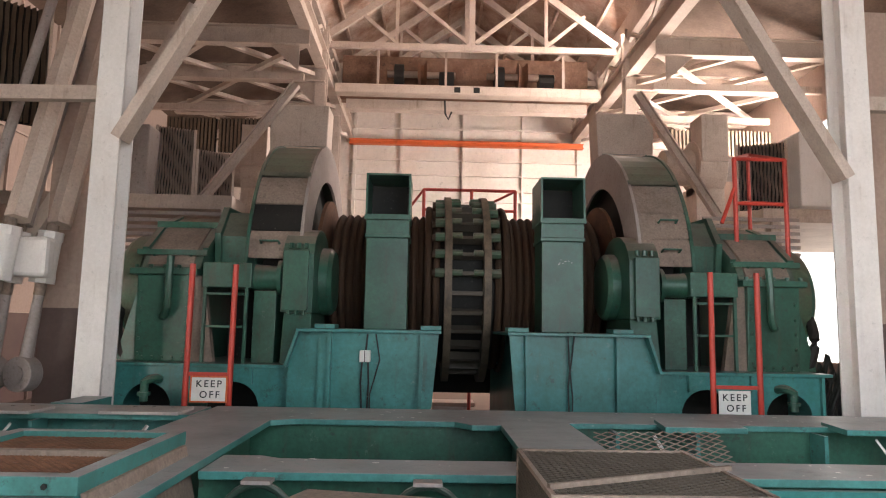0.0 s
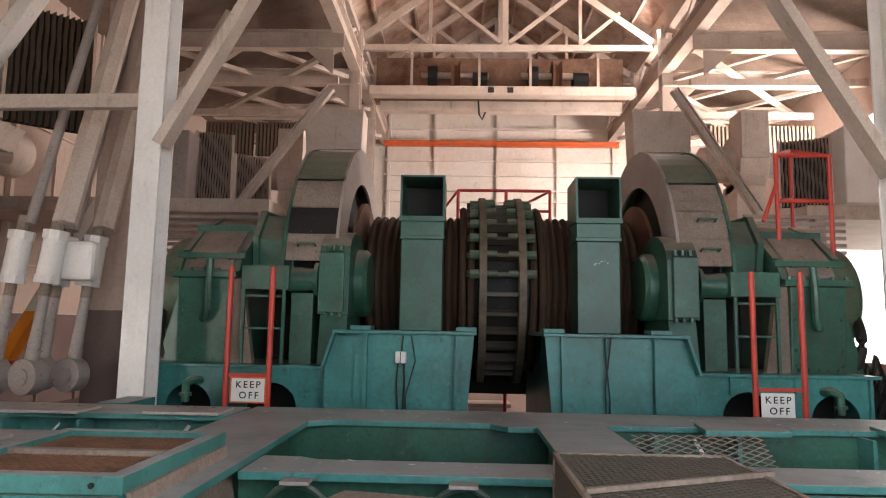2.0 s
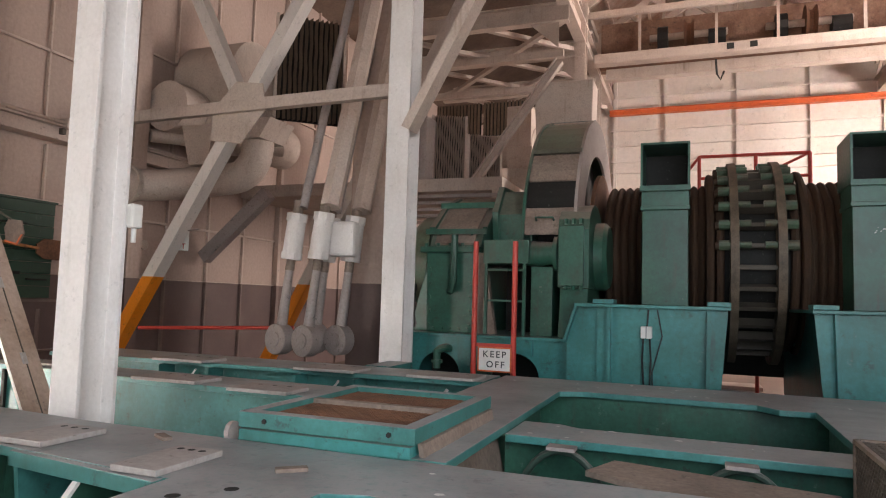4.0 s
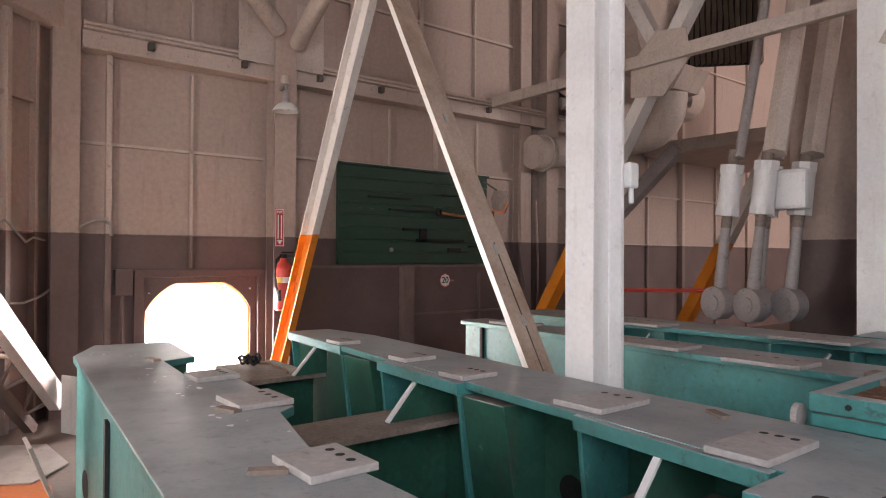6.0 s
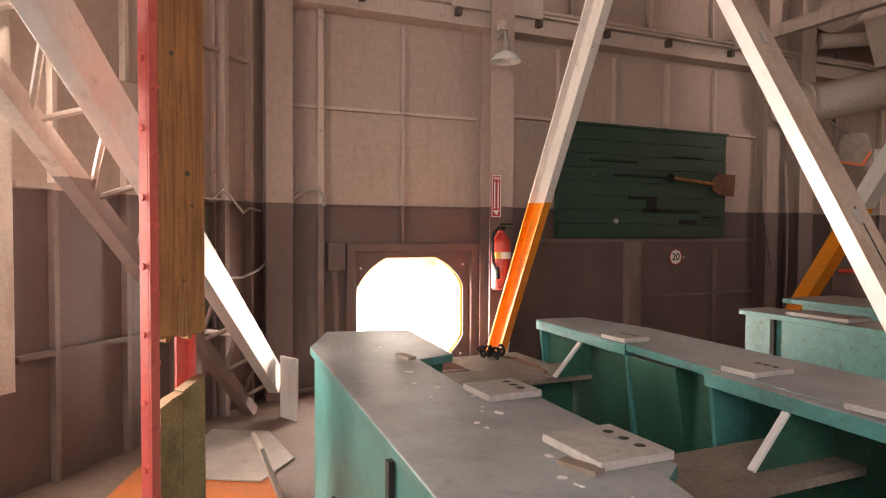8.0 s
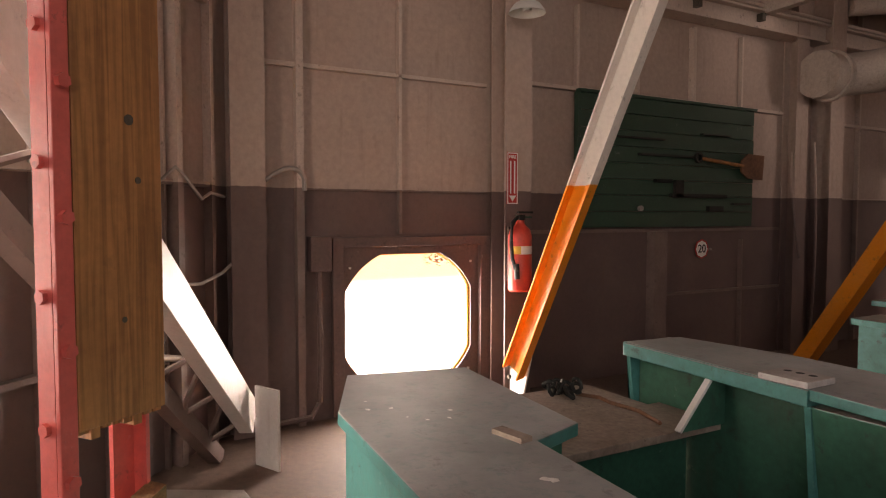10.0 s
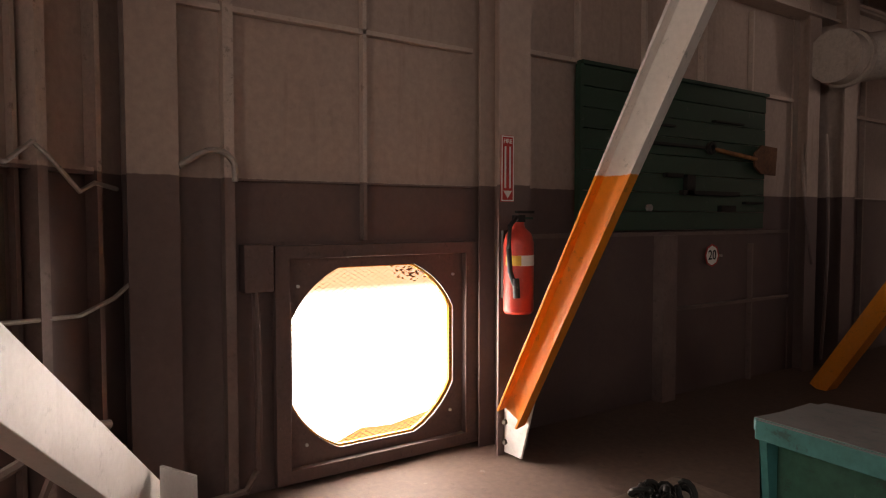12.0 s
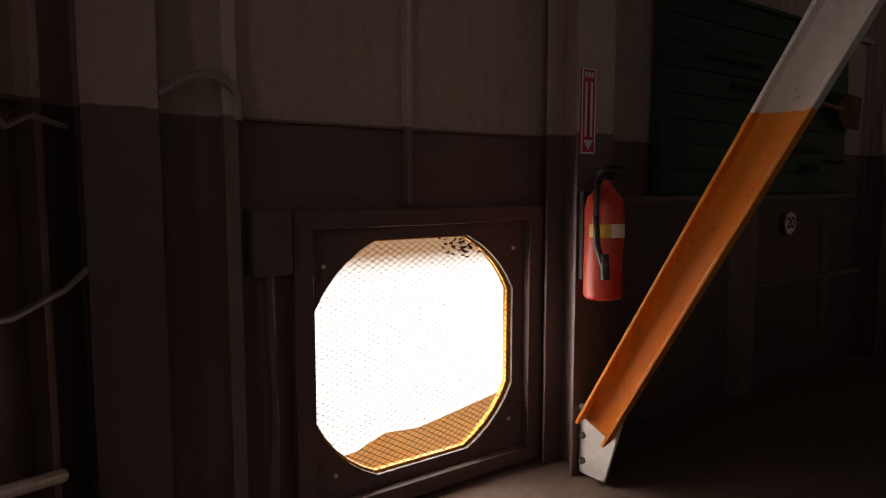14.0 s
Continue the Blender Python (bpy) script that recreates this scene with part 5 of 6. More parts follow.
for x in (-0.02, 0.68, 1.32):
    part("post", rod((x, 9.4, 0.0), (x, 9.4, 3.50), 0.025), RED, rail)
for z in (3.5, 3.2):
    part("bar", rod((-0.02, 9.4, z), (1.32, 9.4, z), 0.022), RED, rail)
part("bar", rod((-0.02, 9.4, 3.5), (-0.3, 10.2, 3.3), 0.02), RED, rail)
part("bar", rod((1.32, 9.4, 3.5), (1.1, 10.2, 3.5), 0.02), RED, rail)
# Black backing behind the hoist; its colour stands for shade between the parts
back = thing("rear_shade_frame", (0.5, 9.6, 0), "rear frame of the hoist, painted black as shade behind it", "frame")
part("beam", box(-2.6, 3.6, 9.0, 9.3, 0.62, 1.6), DARK, back)
part("post", box(-2.6, -0.3, 9.0, 9.3, 0.0, 0.619), DARK, back)
part("post", box(1.3, 3.6, 9.0, 9.3, 0.0, 0.619), DARK, back)
# Pale block added where the gap under the wheel looks bright
shoe = thing("pale_gap_block", (0.45, 10.4, 0.0), "pale block added for the bright gap behind the spool wheel", "block")
part("foot", box(0.18, 0.72, 10.2, 10.6, 0.0, 0.30), WHITE, shoe, bevel=0.01)
part("cap", box(0.10, 0.82, 10.15, 10.65, 0.301, 0.36), CREAM, shoe, bevel=0.01)
part("pin", rod((0.45, 10.1, 0.15), (0.45, 10.199, 0.15), 0.05), DARK, shoe)

# ---- overhead crane ----
RUST_PANEL = material("rust_stained_sheet", (0.36, 0.22, 0.155), 0.8, second=(0.16, 0.075, 0.045), amount=0.9, fine=0.4, scale=1.6, spots=0.9)
crane = thing("bridge_crane", (0.9, 16.8, 7.2), "rusty bridge crane with a cream girder and two hoist drums", "crane")
part("girder", box(-2.45, 4.45, 16.4, 16.75, 7.48, 7.73), CREAM, crane, bevel=0.03)
part("lower_girder", box(-2.2, 4.2, 16.9, 17.2, 7.22, 7.48), CREAM, crane)
part("back_panel", box(-2.45, 4.45, 17.8, 17.9, 7.7, 9.05), RUST_PANEL, crane)
part("walkway", box(-2.45, 4.45, 16.8, 17.7, 7.73, 7.77), RUST, crane)
for x in (-0.2, 2.5):
    part("drum", rod((x - 0.95, 17.2, 8.30), (x + 0.9, 17.2, 8.30), 0.09), CREAM, crane, smooth=True)
    part("sheave", lathe([(x - 0.12, 0.1), (x - 0.12, 0.42), (x - 0.04, 0.30), (x + 0.04, 0.30), (x + 0.12, 0.42), (x + 0.12, 0.1)], (0, 17.2, 8.28), "x", 32), RUST, crane, "rusty worn sheave", smooth=True)
    part("gear", rod((x - 0.75, 17.2, 8.2), (x - 0.5, 17.2, 8.2), 0.36), DARK, crane)
    part("motor", rod((x + 0.45, 17.2, 8.15), (x + 0.85, 17.2, 8.15), 0.24), DARK, crane)
for x in (-1.35, 0.42, 1.75, 3.5):
    part("upright", box(x - 0.03, x + 0.03, 16.5, 16.56, 7.73, 8.75), CREAM, crane)
for x in (0.72, 1.22):
    part("window_hole", box(x - 0.08, x + 0.08, 16.38, 16.399, 7.54, 7.68), DARK, crane)
part("hook_line", tube([(0.4, 16.35, 7.3), (0.42, 16.35, 6.95), (0.5, 16.35, 6.8), (0.58, 16.35, 7.0)], 0.025), DARK, crane)

# ---- plant in the side bays ----
def slat_screen(x0, x1, y, z0, z1):
    t = thing("slat_screen", ((x0 + x1) / 2, y, z0), "dark upright slat screen high in the side bay", "louvre", "slat screens", "structure")
    n = 13
    for k in range(n):
        x = x0 + (x1 - x0) * (k + 0.5) / n
        part("slat", box(x - 0.028, x + 0.028, y, y + 0.05, z0, z1), STRIP, t)
    # black sheet puts the shade of the bay into the gaps between slats
    part("backing", box(x0, x1, y + 0.1, y + 0.12, z0, z1), DARK, t)


slat_screen(-6.55, -5.32, 16.1, 5.75, 6.62)
slat_screen(-5.25, -4.02, 16.1, 5.75, 6.62)
slat_screen(6.15, 7.42, 16.1, 5.75, 6.62)
slat_screen(7.5, 8.75, 16.1, 5.75, 6.62)


def filter_bank(x, y, z, w, h, lean, turn, strip):
    """Leaning bank of corrugated filter strips in a pale frame."""
    t = thing("filter_bank", (x, y, z), "cream leaning filter bank with wavy dark strips", "filter", "filter banks")
    m = pose(x, y, z, lean, 0, turn)
    for k in range(13):
        u = -w / 2 + w * (k + 0.5) / 13
        bm = bmesh.new()
        prev = None
        for j in range(13):
            zz, d = h * j / 12, 0.006 * math.sin(j * 1.6 + k)
            row = [bm.verts.new(m @ Vector((u - w / 40 + d, 0.03, zz))), bm.verts.new(m @ Vector((u + w / 60 + d, -0.05, zz)))]
            if prev:
                bm.faces.new((prev[0], prev[1], row[1], row[0]))
            prev = row
        part("strip", bm, strip, t)
    part("backing", box(-w / 2, w / 2, 0.05, 0.07, 0, h, None, m), DARK, t)
    for a, b in ((-w / 2 - 0.04, -w / 2), (w / 2, w / 2 + 0.04)):
        part("side_frame", box(a, b, -0.05, 0.08, 0, h, None, m), CREAM, t)


filter_bank(-3.80, 9.75, 3.40, 0.50, 1.05, -4, 26, CREAM)
filter_bank(-3.40, 10.4, 3.31, 0.52, 0.95, -4, 26, CREAM)
filter_bank(4.95, 9.3, 3.31, 0.62, 1.0, -4, -26, CREAM)
filter_bank(-5.6, 8.4, 4.1, 1.0, 1.7, -6, 40, STRIP)


def blower(x, y, z, r, w, label):
    """Scroll fan: spiral casing, inlet duct and outlet."""
    t = thing("blower", (x, y, z - r), label, "fan", "blowers")
    pts = [(y + (r * (0.75 + 0.25 * i / 20)) * math.cos(2 * math.pi * i / 20 - 1.2), z + (r * (0.75 + 0.25 * i / 20)) * math.sin(2 * math.pi * i / 20 - 1.2)) for i in range(21)]
    part("casing", prism(pts, x - w / 2, x + w / 2, "x"), CREAM, t, smooth=True, bevel=0.015)
    part("inlet", rod((x - w / 2 - 0.5, y, z), (x - w / 2, y, z), r * 0.55, None, r * 0.6, 24), CREAM, t, smooth=True)
    part("outlet", box(x - w / 2 + 0.02, x + w / 2 - 0.02, y - r * 1.0, y - r * 0.1, z, z + r * 1.5), CREAM, t)
    part("motor", rod((x + w / 2, y, z), (x + w / 2 + 0.45, y, z), r * 0.42, seg=20), GREY, t, smooth=True)
    part("stand", box(x - w / 2, x + w / 2, y - 0.3, y + 0.3, 3.3, z - r * 0.7), CREAM, t)


blower(-3.1, 12.0, 4.3, 0.5, 0.5, "cream scroll blower on its stand in the side bay")
blower(5.0, 11.5, 4.45, 0.55, 0.5, "cream scroll blower on its stand in the side bay")
plat = thing("plant_platform", (-4.5, 11, 0), "cream plant platform on posts in the side bay", "platform", kind="structure")
part("deck", box(WEST + 0.1, -2.75, 9.2, 12.6, 3.1, 3.3), CREAM, plat)
for k in range(9):
    part("slat", box(-4.4, -2.72, 9.16, 9.199, 2.2 + k * 0.1, 2.25 + k * 0.1), GREY, plat)
part("post", box(-2.9, -2.75, 9.2, 9.35, 0, 3.1), CREAM, plat)
plat2 = thing("plant_platform", (5.7, 11, 0), "cream plant platform on posts in the open side bay", "platform", kind="structure")
part("deck", box(4.9, EAST - 0.6, 9.2, 12.6, 3.1, 3.3), CREAM, plat2)
for k in range(7):
    part("slat", box(4.0, 5.4, 9.16, 9.199, 2.5 + k * 0.1, 2.55 + k * 0.1), GREY, plat2)
part("post", box(5.0, 5.15, 9.2, 9.35, 0, 3.1), CREAM, plat2)
for s, x in ((-1, -1.95), (1, 3.15)):
    t = tagged(part("air_hood", prism([(x - 0.5, 4.9), (x + 0.42, 4.9), (x + 0.3, 0.0), (x - 0.3, 0.0)], 9.9, 10.4, "y"), CREAM, bevel=0.02), "large pale tapered air hood beside the hoist", "air hood", "air hoods")
tagged(part("air_plenum", box(-4.85, -4.02, 9.3, 9.9, 3.3, 4.35), GREY, bevel=0.02), "grey sheet-metal air box beside the filter bank", "air box", "air boxes")
tagged(part("air_plenum", box(5.35, 6.05, 9.0, 9.9, 3.301, 4.4), WHITE, bevel=0.02), "pale sheet-metal air box beside the filter bank", "air box", "air boxes")

# ducts and scroll fan on the west wall
def pipe_run(name, pts, r, mat, label, category, rings=()):
    t = thing(name, pts[0], label, category, "wall ducts")
    part("pipe", tube(pts, r, seg=20), mat, t, smooth=True)
    for p in rings:
        part("joint_ring", lathe([(p - 0.03, r), (p - 0.03, r + 0.025), (p + 0.03, r + 0.025), (p + 0.03, r)], (pts[0][0], 0, pts[0][2]), "y", 24), mat, t, smooth=True)
    return t


pipe_run("air_duct_pipe", [(-7.0, 6.95, 4.05), (-7.0, 9.8, 4.05)], 0.36, CREAM, "wide cream round duct along the wall", "duct", (7.4, 7.52, 8.5))
pipe_run("air_duct_pipe", [(-7.16, 6.3, 2.86), (-7.16, 6.56, 2.86)], 0.235, CREAM, "cream round duct end with a joint ring", "duct", (6.5,))
pipe_run("vent_pipe", [(-7.2, 6.9, 3.62), (-6.2, 8.6, 3.72)], 0.09, CREAM, "narrow cream pipe running past the fan", "pipe")
fan = thing("scroll_fan", (-6.3, 7.7, 2.9), "cream curved fan outlet elbow on the wall duct", "fan")
el = [(-6.02 + 0.40 * math.sin(a), 7.2, 3.42 - 0.40 * math.cos(a)) for a in [math.pi * 0.5 * i / 10 for i in range(11)]]
part("elbow", tube([(-7.3, 6.55, 2.86), (-6.9, 6.85, 2.90), (-6.4, 7.14, 2.98)] + el + [(-5.62, 7.2, 3.52)], 0.215, seg=20), CREAM, fan, smooth=True)
part("mouth", prism([(-5.86, 3.50), (-5.40, 3.50), (-5.24, 3.76), (-5.98, 3.76)], 6.92, 7.48, "y"), CREAM, fan)
part("hopper", prism([(-6.75, 3.75), (-6.2, 3.75), (-6.3, 3.2), (-6.6, 3.2)], 7.0, 7.4, "y"), CREAM, fan)
part("body", rod((-7.2, 7.9, 4.6), (-6.2, 7.9, 4.6), 0.6, seg=28), CREAM, fan, smooth=True)
hp = thing("hanging_plate", (-3.79, 2.50, 1.70), "tan six-sided plate with an orange edge hung behind the brace", "plate")
part("plate", prism([(-3.86, 1.80), (-3.84, 1.72), (-3.74, 1.70), (-3.70, 1.76), (-3.73, 1.84), (-3.83, 1.85)], 2.49, 2.505, "y"), DUSTY, hp, bevel=0.003)
part("edge", prism([(-3.84, 1.718), (-3.74, 1.697), (-3.70, 1.757), (-3.71, 1.757), (-3.745, 1.707), (-3.84, 1.728)], 2.484, 2.489, "y"), ORANGE, hp, "orange lower edge")
part("hanger", rod((-3.80, 2.488, 1.845), (-3.86, 2.43, 1.90), 0.006), STEEL, hp)
outlet = thing("outlet_box", (-2.66, 2.27, 1.74), "small white outlet box on the slim column", "outlet")
part("body", box(-2.695, -2.65, 2.255, 2.325, 1.76, 1.88), PLASTIC, outlet, bevel=0.012)
part("nipple", rod((-2.672, 2.29, 1.761), (-2.672, 2.29, 1.69), 0.012), PLASTIC, outlet)

# suspension rods with sockets
for k, (x, y) in enumerate(((-4.14, 5.92), (-3.78, 5.88), (-3.94, 6.3), (-3.60, 6.25))):
    t = thing("rope_socket", (x - 0.1, y, 0.9), "pale rope socket with an eye end and a thick stay rod", "rope socket", "rope sockets")
    lean = Vector((0.10, 0.03, 1.06))
    eye = Vector((x - 0.12, y, 0.98))
    top = eye + lean * 0.95
    part("eye", rod(eye + Vector((-0.02, -0.07, 0)), eye + Vector((0.02, 0.07, 0)), 0.165, seg=28), GREY, t, bevel=0.01)
    part("pin", rod(eye + Vector((-0.025, -0.09, 0)), eye + Vector((-0.02, -0.07, 0)), 0.08, seg=20), GREY, t)
    part("shank", rod(eye + lean * 0.12, eye + lean * 0.70, 0.06, None, 0.045, 16), GREY, t, smooth=True)
    part("thread", rod(eye + lean * 0.70, eye + lean * 0.82, 0.05, seg=16), DUSTY, t)
    part("sleeve", rod(eye + lean * 0.86, eye + lean * 1.24, 0.105, None, 0.10, 20), WHITE, t, smooth=True)
    part("nut", rod(eye + lean * 0.81, eye + lean * 0.88, 0.115, seg=8), WHITE, t)
    part("nut", rod(eye + lean * 1.20, eye + lean * 1.28, 0.115, seg=8), WHITE, t)
    part("stub", rod(eye + lean * 1.28, eye + lean * 1.42, 0.055, seg=12), DUSTY, t)
    part("stay_rod", rod(eye + lean * 1.34 + Vector((0.06, 0, 0)), eye + Vector((0.22, 1.15, 5.1)), (0.05, 0.11, 0.05, 0.11)[k], seg=(16, 6, 16, 6)[k]), (GREY, CREAM, GREY, CREAM)[k], t)
tagged(part("socket_yoke", box(-3.80, -3.46, 6.0, 6.16, 1.88, 2.26), WHITE, bevel=0.04), "pale yoke plate tying the sockets", "yoke")
tagged(part("grab_rail", rod((-6.2, 5.9, 1.02), (-4.4, 6.4, 1.08), 0.022), RED, smooth=True), "thin red rail behind the girders", "railing")

# ---- things on and by the west wall ----
win = thing("vent_window", (WEST, 1.92, 0.0), "eight-sided vent opening in a brown frame with wire mesh", "vent", kind="structure")
part("frame", holed_plate([(1.28, 0.02), (2.58, 0.02), (2.58, 1.28), (1.28, 1.28)], [(1.36, 0.09), (2.49, 0.09), (2.49, 1.21), (1.36, 1.21)], WEST + 0.001, WEST + 0.05), BROWN, win, bevel=0.003)
bm = bmesh.new()
ymin, ymax, zmin, zmax = 1.38, 2.46, 0.10, 1.18
wire_mesh((WEST - 0.02, ymin, zmin), (0, ymax - ymin, 0), (0, 0, zmax - zmin), 0.026, 0.0012, bm, 0.6)
part("mesh", bm, DARK, win, "fine dark expanded mesh")["kind"] = "stuff"
for p in ((1.42, 1.06), (2.42, 1.08), (1.36, 0.64), (1.46, 0.2), (2.40, 0.24)):
    part("rivet", rod((WEST + 0.001, *p), (WEST + 0.012, *p), 0.009, seg=8), PLASTIC, win)
for k in range(60):
    y, z = random.gauss(2.14, 0.08), random.gauss(1.10, 0.03)
    if z < 1.15:
        part("rust_flake", box(WEST - 0.026, WEST - 0.018, y, y + random.uniform(0.006, 0.02), z, z + random.uniform(0.004, 0.012)), RUST, win)
# outside the vent: toe board, walkway overhead, glowing sheets for the bright yard
YELLOW_ORANGE = material("orange_walkway_paint", (0.95, 0.42, 0.02), 0.5, second=(0.92, 0.30, 0.015), fine=0.1, spots=0.2)
# added ring; its orange stands for the glow on the jamb
part("outer_rim", holed_plate([(1.27, 0.01), (2.59, 0.01), (2.59, 1.29), (1.27, 1.29)], [(1.92 + (y - 1.92) * 0.975, 0.64 + (z - 0.64) * 0.985) for y, z in OPENING], WEST - 0.055, WEST - 0.03), YELLOW_ORANGE, win, "outer rim painted orange like the lit jamb")
out = thing("outer_walkway", (WEST - 1.0, 2.0, -0.4), "sunlit orange walkway edge outside the vent", "walkway", kind="structure")
part("stringer", prism([(1.2, -1.2), (1.6, -0.30), (1.85, -0.21), (2.1, -0.19), (2.3, -0.12), (2.55, -0.14), (2.8, -0.10), (3.05, -0.06), (3.4, 0.0), (3.8, 0.12), (6.0, 0.5), (6.0, -1.2)], WEST - 1.0, WEST - 0.4, "x"), YELLOW_ORANGE, out)
part("deck", box(WEST - 1.08, WEST - 0.07, -3.0, 9.0, -1.25, -1.2), GREY, out)
part("soffit", box(WEST - 1.25, WEST - 0.3, -3.0, 9.0, 1.72, 1.76), DUSTY, out)
# Emitting sheet in place of the sunlit yard; it also lights the room
GLOW = bpy.data.materials.new("glowing_yard_sheet")
GLOW.use_nodes = True
nt = GLOW.node_tree
nt.nodes.remove(nt.nodes["Principled BSDF"])
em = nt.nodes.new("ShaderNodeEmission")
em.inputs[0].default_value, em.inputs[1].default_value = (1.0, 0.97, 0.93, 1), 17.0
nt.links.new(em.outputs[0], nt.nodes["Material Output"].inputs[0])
structure("backdrop", box(-14.2, -14, -30, 40, -3, 14), GLOW, "glowing white sheet standing for the bright distance outside the west openings", "backdrop")
# Emitting tan strip; haze is painted as a fade to white towards its foot
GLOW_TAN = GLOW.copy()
GLOW_TAN.name = "glowing_tan_haze"
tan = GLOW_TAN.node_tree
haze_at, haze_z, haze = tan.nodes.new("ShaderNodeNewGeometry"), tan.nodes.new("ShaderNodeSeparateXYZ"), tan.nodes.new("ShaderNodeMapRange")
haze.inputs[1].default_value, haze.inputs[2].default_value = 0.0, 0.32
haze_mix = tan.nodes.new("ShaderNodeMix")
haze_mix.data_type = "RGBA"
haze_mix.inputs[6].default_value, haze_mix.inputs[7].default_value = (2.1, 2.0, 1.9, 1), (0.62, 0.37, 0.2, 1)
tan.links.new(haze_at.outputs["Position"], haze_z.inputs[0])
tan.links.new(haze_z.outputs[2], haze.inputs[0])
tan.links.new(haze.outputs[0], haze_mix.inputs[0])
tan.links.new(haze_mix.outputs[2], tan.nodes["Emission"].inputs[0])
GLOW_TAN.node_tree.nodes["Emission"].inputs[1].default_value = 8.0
structure("backdrop_haze", box(-13.98, -13.9, -30, 40, 0.0, 2.2), GLOW_TAN, "glowing tan backdrop strip with painted haze in the distance outside the vent", "backdrop")
# Weaker emitting copy, added as the glare beyond the open east side
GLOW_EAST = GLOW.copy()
GLOW_EAST.name = "glowing_east_sheet"
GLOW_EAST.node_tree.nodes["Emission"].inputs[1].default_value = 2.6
structure("backdrop_east", box(26, 26.2, -60, 120, -3, 60), GLOW_EAST, "glowing white sheet standing for the bright distance outside the east side", "backdrop")

jbox = thing("junction_box", (WEST, 1.2, 1.05), "brown painted junction box with conduits beside the vent", "junction box")
part("body", box(WEST + 0.002, WEST + 0.09, 1.11, 1.26, 1.05, 1.29), BROWN, jbox, bevel=0.005)
part("conduit", tube([(WEST + 0.07, 1.17, 1.05), (WEST + 0.07, 1.18, 0.5), (WEST + 0.07, 1.17, 0.15), (WEST + 0.1, 1.1, 0.06), (WEST + 0.12, 0.8, 0.05)], 0.02), BROWN, jbox, smooth=True)
part("conduit", tube([(WEST + 0.09, 1.07, 1.6)] + curve((WEST + 0.09, 1.07, 1.68), (WEST + 0.1, 1.0, 1.82), (WEST + 0.13, 0.80, 1.66)), 0.016), PIPE, jbox, smooth=True)

ext = thing("fire_extinguisher", (-7.12, 2.68, 0.86), "red fire extinguisher with a yellow and white label on the post", "extinguisher")
ex, ey = -7.10, 2.61
part("cylinder", lathe([(0.87, 0.0), (0.87, 0.075), (0.885, 0.088), (1.28, 0.088), (1.33, 0.075), (1.365, 0.04), (1.38, 0.032), (1.40, 0.032)], (ex, ey, 0), "z", 28), RED, ext, smooth=True)
part("label_band", lathe([(1.15, 0.0885), (1.15, 0.0892), (1.21, 0.0892), (1.21, 0.0885)], (ex, ey, 0), "z", 20, None, radians(-40), radians(95)), PLASTIC, ext, "white label")
part("label_band", lathe([(1.151, 0.0893), (1.151, 0.0896), (1.209, 0.0896), (1.209, 0.0893)], (ex, ey, 0), "z", 10, None, radians(-95), radians(-30)), YELLOW, ext, "yellow label")
part("valve_head", box(ex - 0.03, ex + 0.03, ey - 0.025, ey + 0.025, 1.40, 1.44), DARK, ext)
part("lever", box(ex - 0.012, ex + 0.012, ey - 0.02, ey + 0.11, 1.45, 1.465), DARK, ext)
part("grip", box(ex - 0.012, ex + 0.012, ey - 0.02, ey + 0.10, 1.415, 1.428), BOARD, ext)
part("hose", tube([(ex + 0.01, ey - 0.03, 1.42), (ex + 0.04, ey - 0.10, 1.38), (ex + 0.05, ey - 0.115, 1.25), (ex + 0.05, ey - 0.105, 1.12), (ex + 0.07, ey - 0.08, 1.02)], 0.014), BLACK, ext, smooth=True)
part("nozzle", rod((ex + 0.07, ey - 0.08, 1.08), (ex + 0.075, ey - 0.075, 0.97), 0.02), BLACK, ext)
part("bracket", box(ex - 0.11, ex - 0.089, ey - 0.04, ey + 0.04, 0.95, 1.35), DARK, ext)
fs = thing("fire_sign", (-7.215, 2.615, 1.52), "narrow red sign with a white down arrow", "sign")
part("plate", box(-7.219, -7.214, 2.57, 2.67, 1.52, 1.91), RED_INK, fs)
part("border", holed_plate([(2.573, 1.523), (2.667, 1.523), (2.667, 1.907), (2.573, 1.907)], [(2.580, 1.53), (2.660, 1.53), (2.660, 1.90), (2.580, 1.90)], -7.214, -7.2125), PLASTIC, fs)
part("arrow", prism([(2.62, 1.54), (2.652, 1.585), (2.588, 1.585)], -7.214, -7.212, "x"), PLASTIC, fs)
words("FIRE", 0.036, pose(-7.2125, 2.62, 1.875, 90, 0, 90), PLASTIC, fs)
for y in (2.602, 2.638):
    part("bar", box(-7.214, -7.212, y - 0.006, y + 0.006, 1.60, 1.845), PLASTIC, fs)

board = thing("tool_board", (WEST + 0.06, 4.55, 1.33), "dark green boarded tool panel on the wall", "board")
n = 8
for k in range(n):
    z0 = 1.33 + (2.47 - 1.33) * k / n
    part("plank", box(WEST + 0.06, WEST + 0.085 + 0.004 * (k % 2), 3.44, 5.68, z0 + 0.003, z0 + (2.47 - 1.33) / n - 0.003), BOARD, board)
part("top_batten", box(WEST + 0.055, WEST + 0.11, 3.42, 5.70, 2.471, 2.495), BOARD, board)
part("side_batten", box(WEST + 0.05, WEST + 0.10, 3.41, 3.439, 1.33, 2.47), BOARD, board)
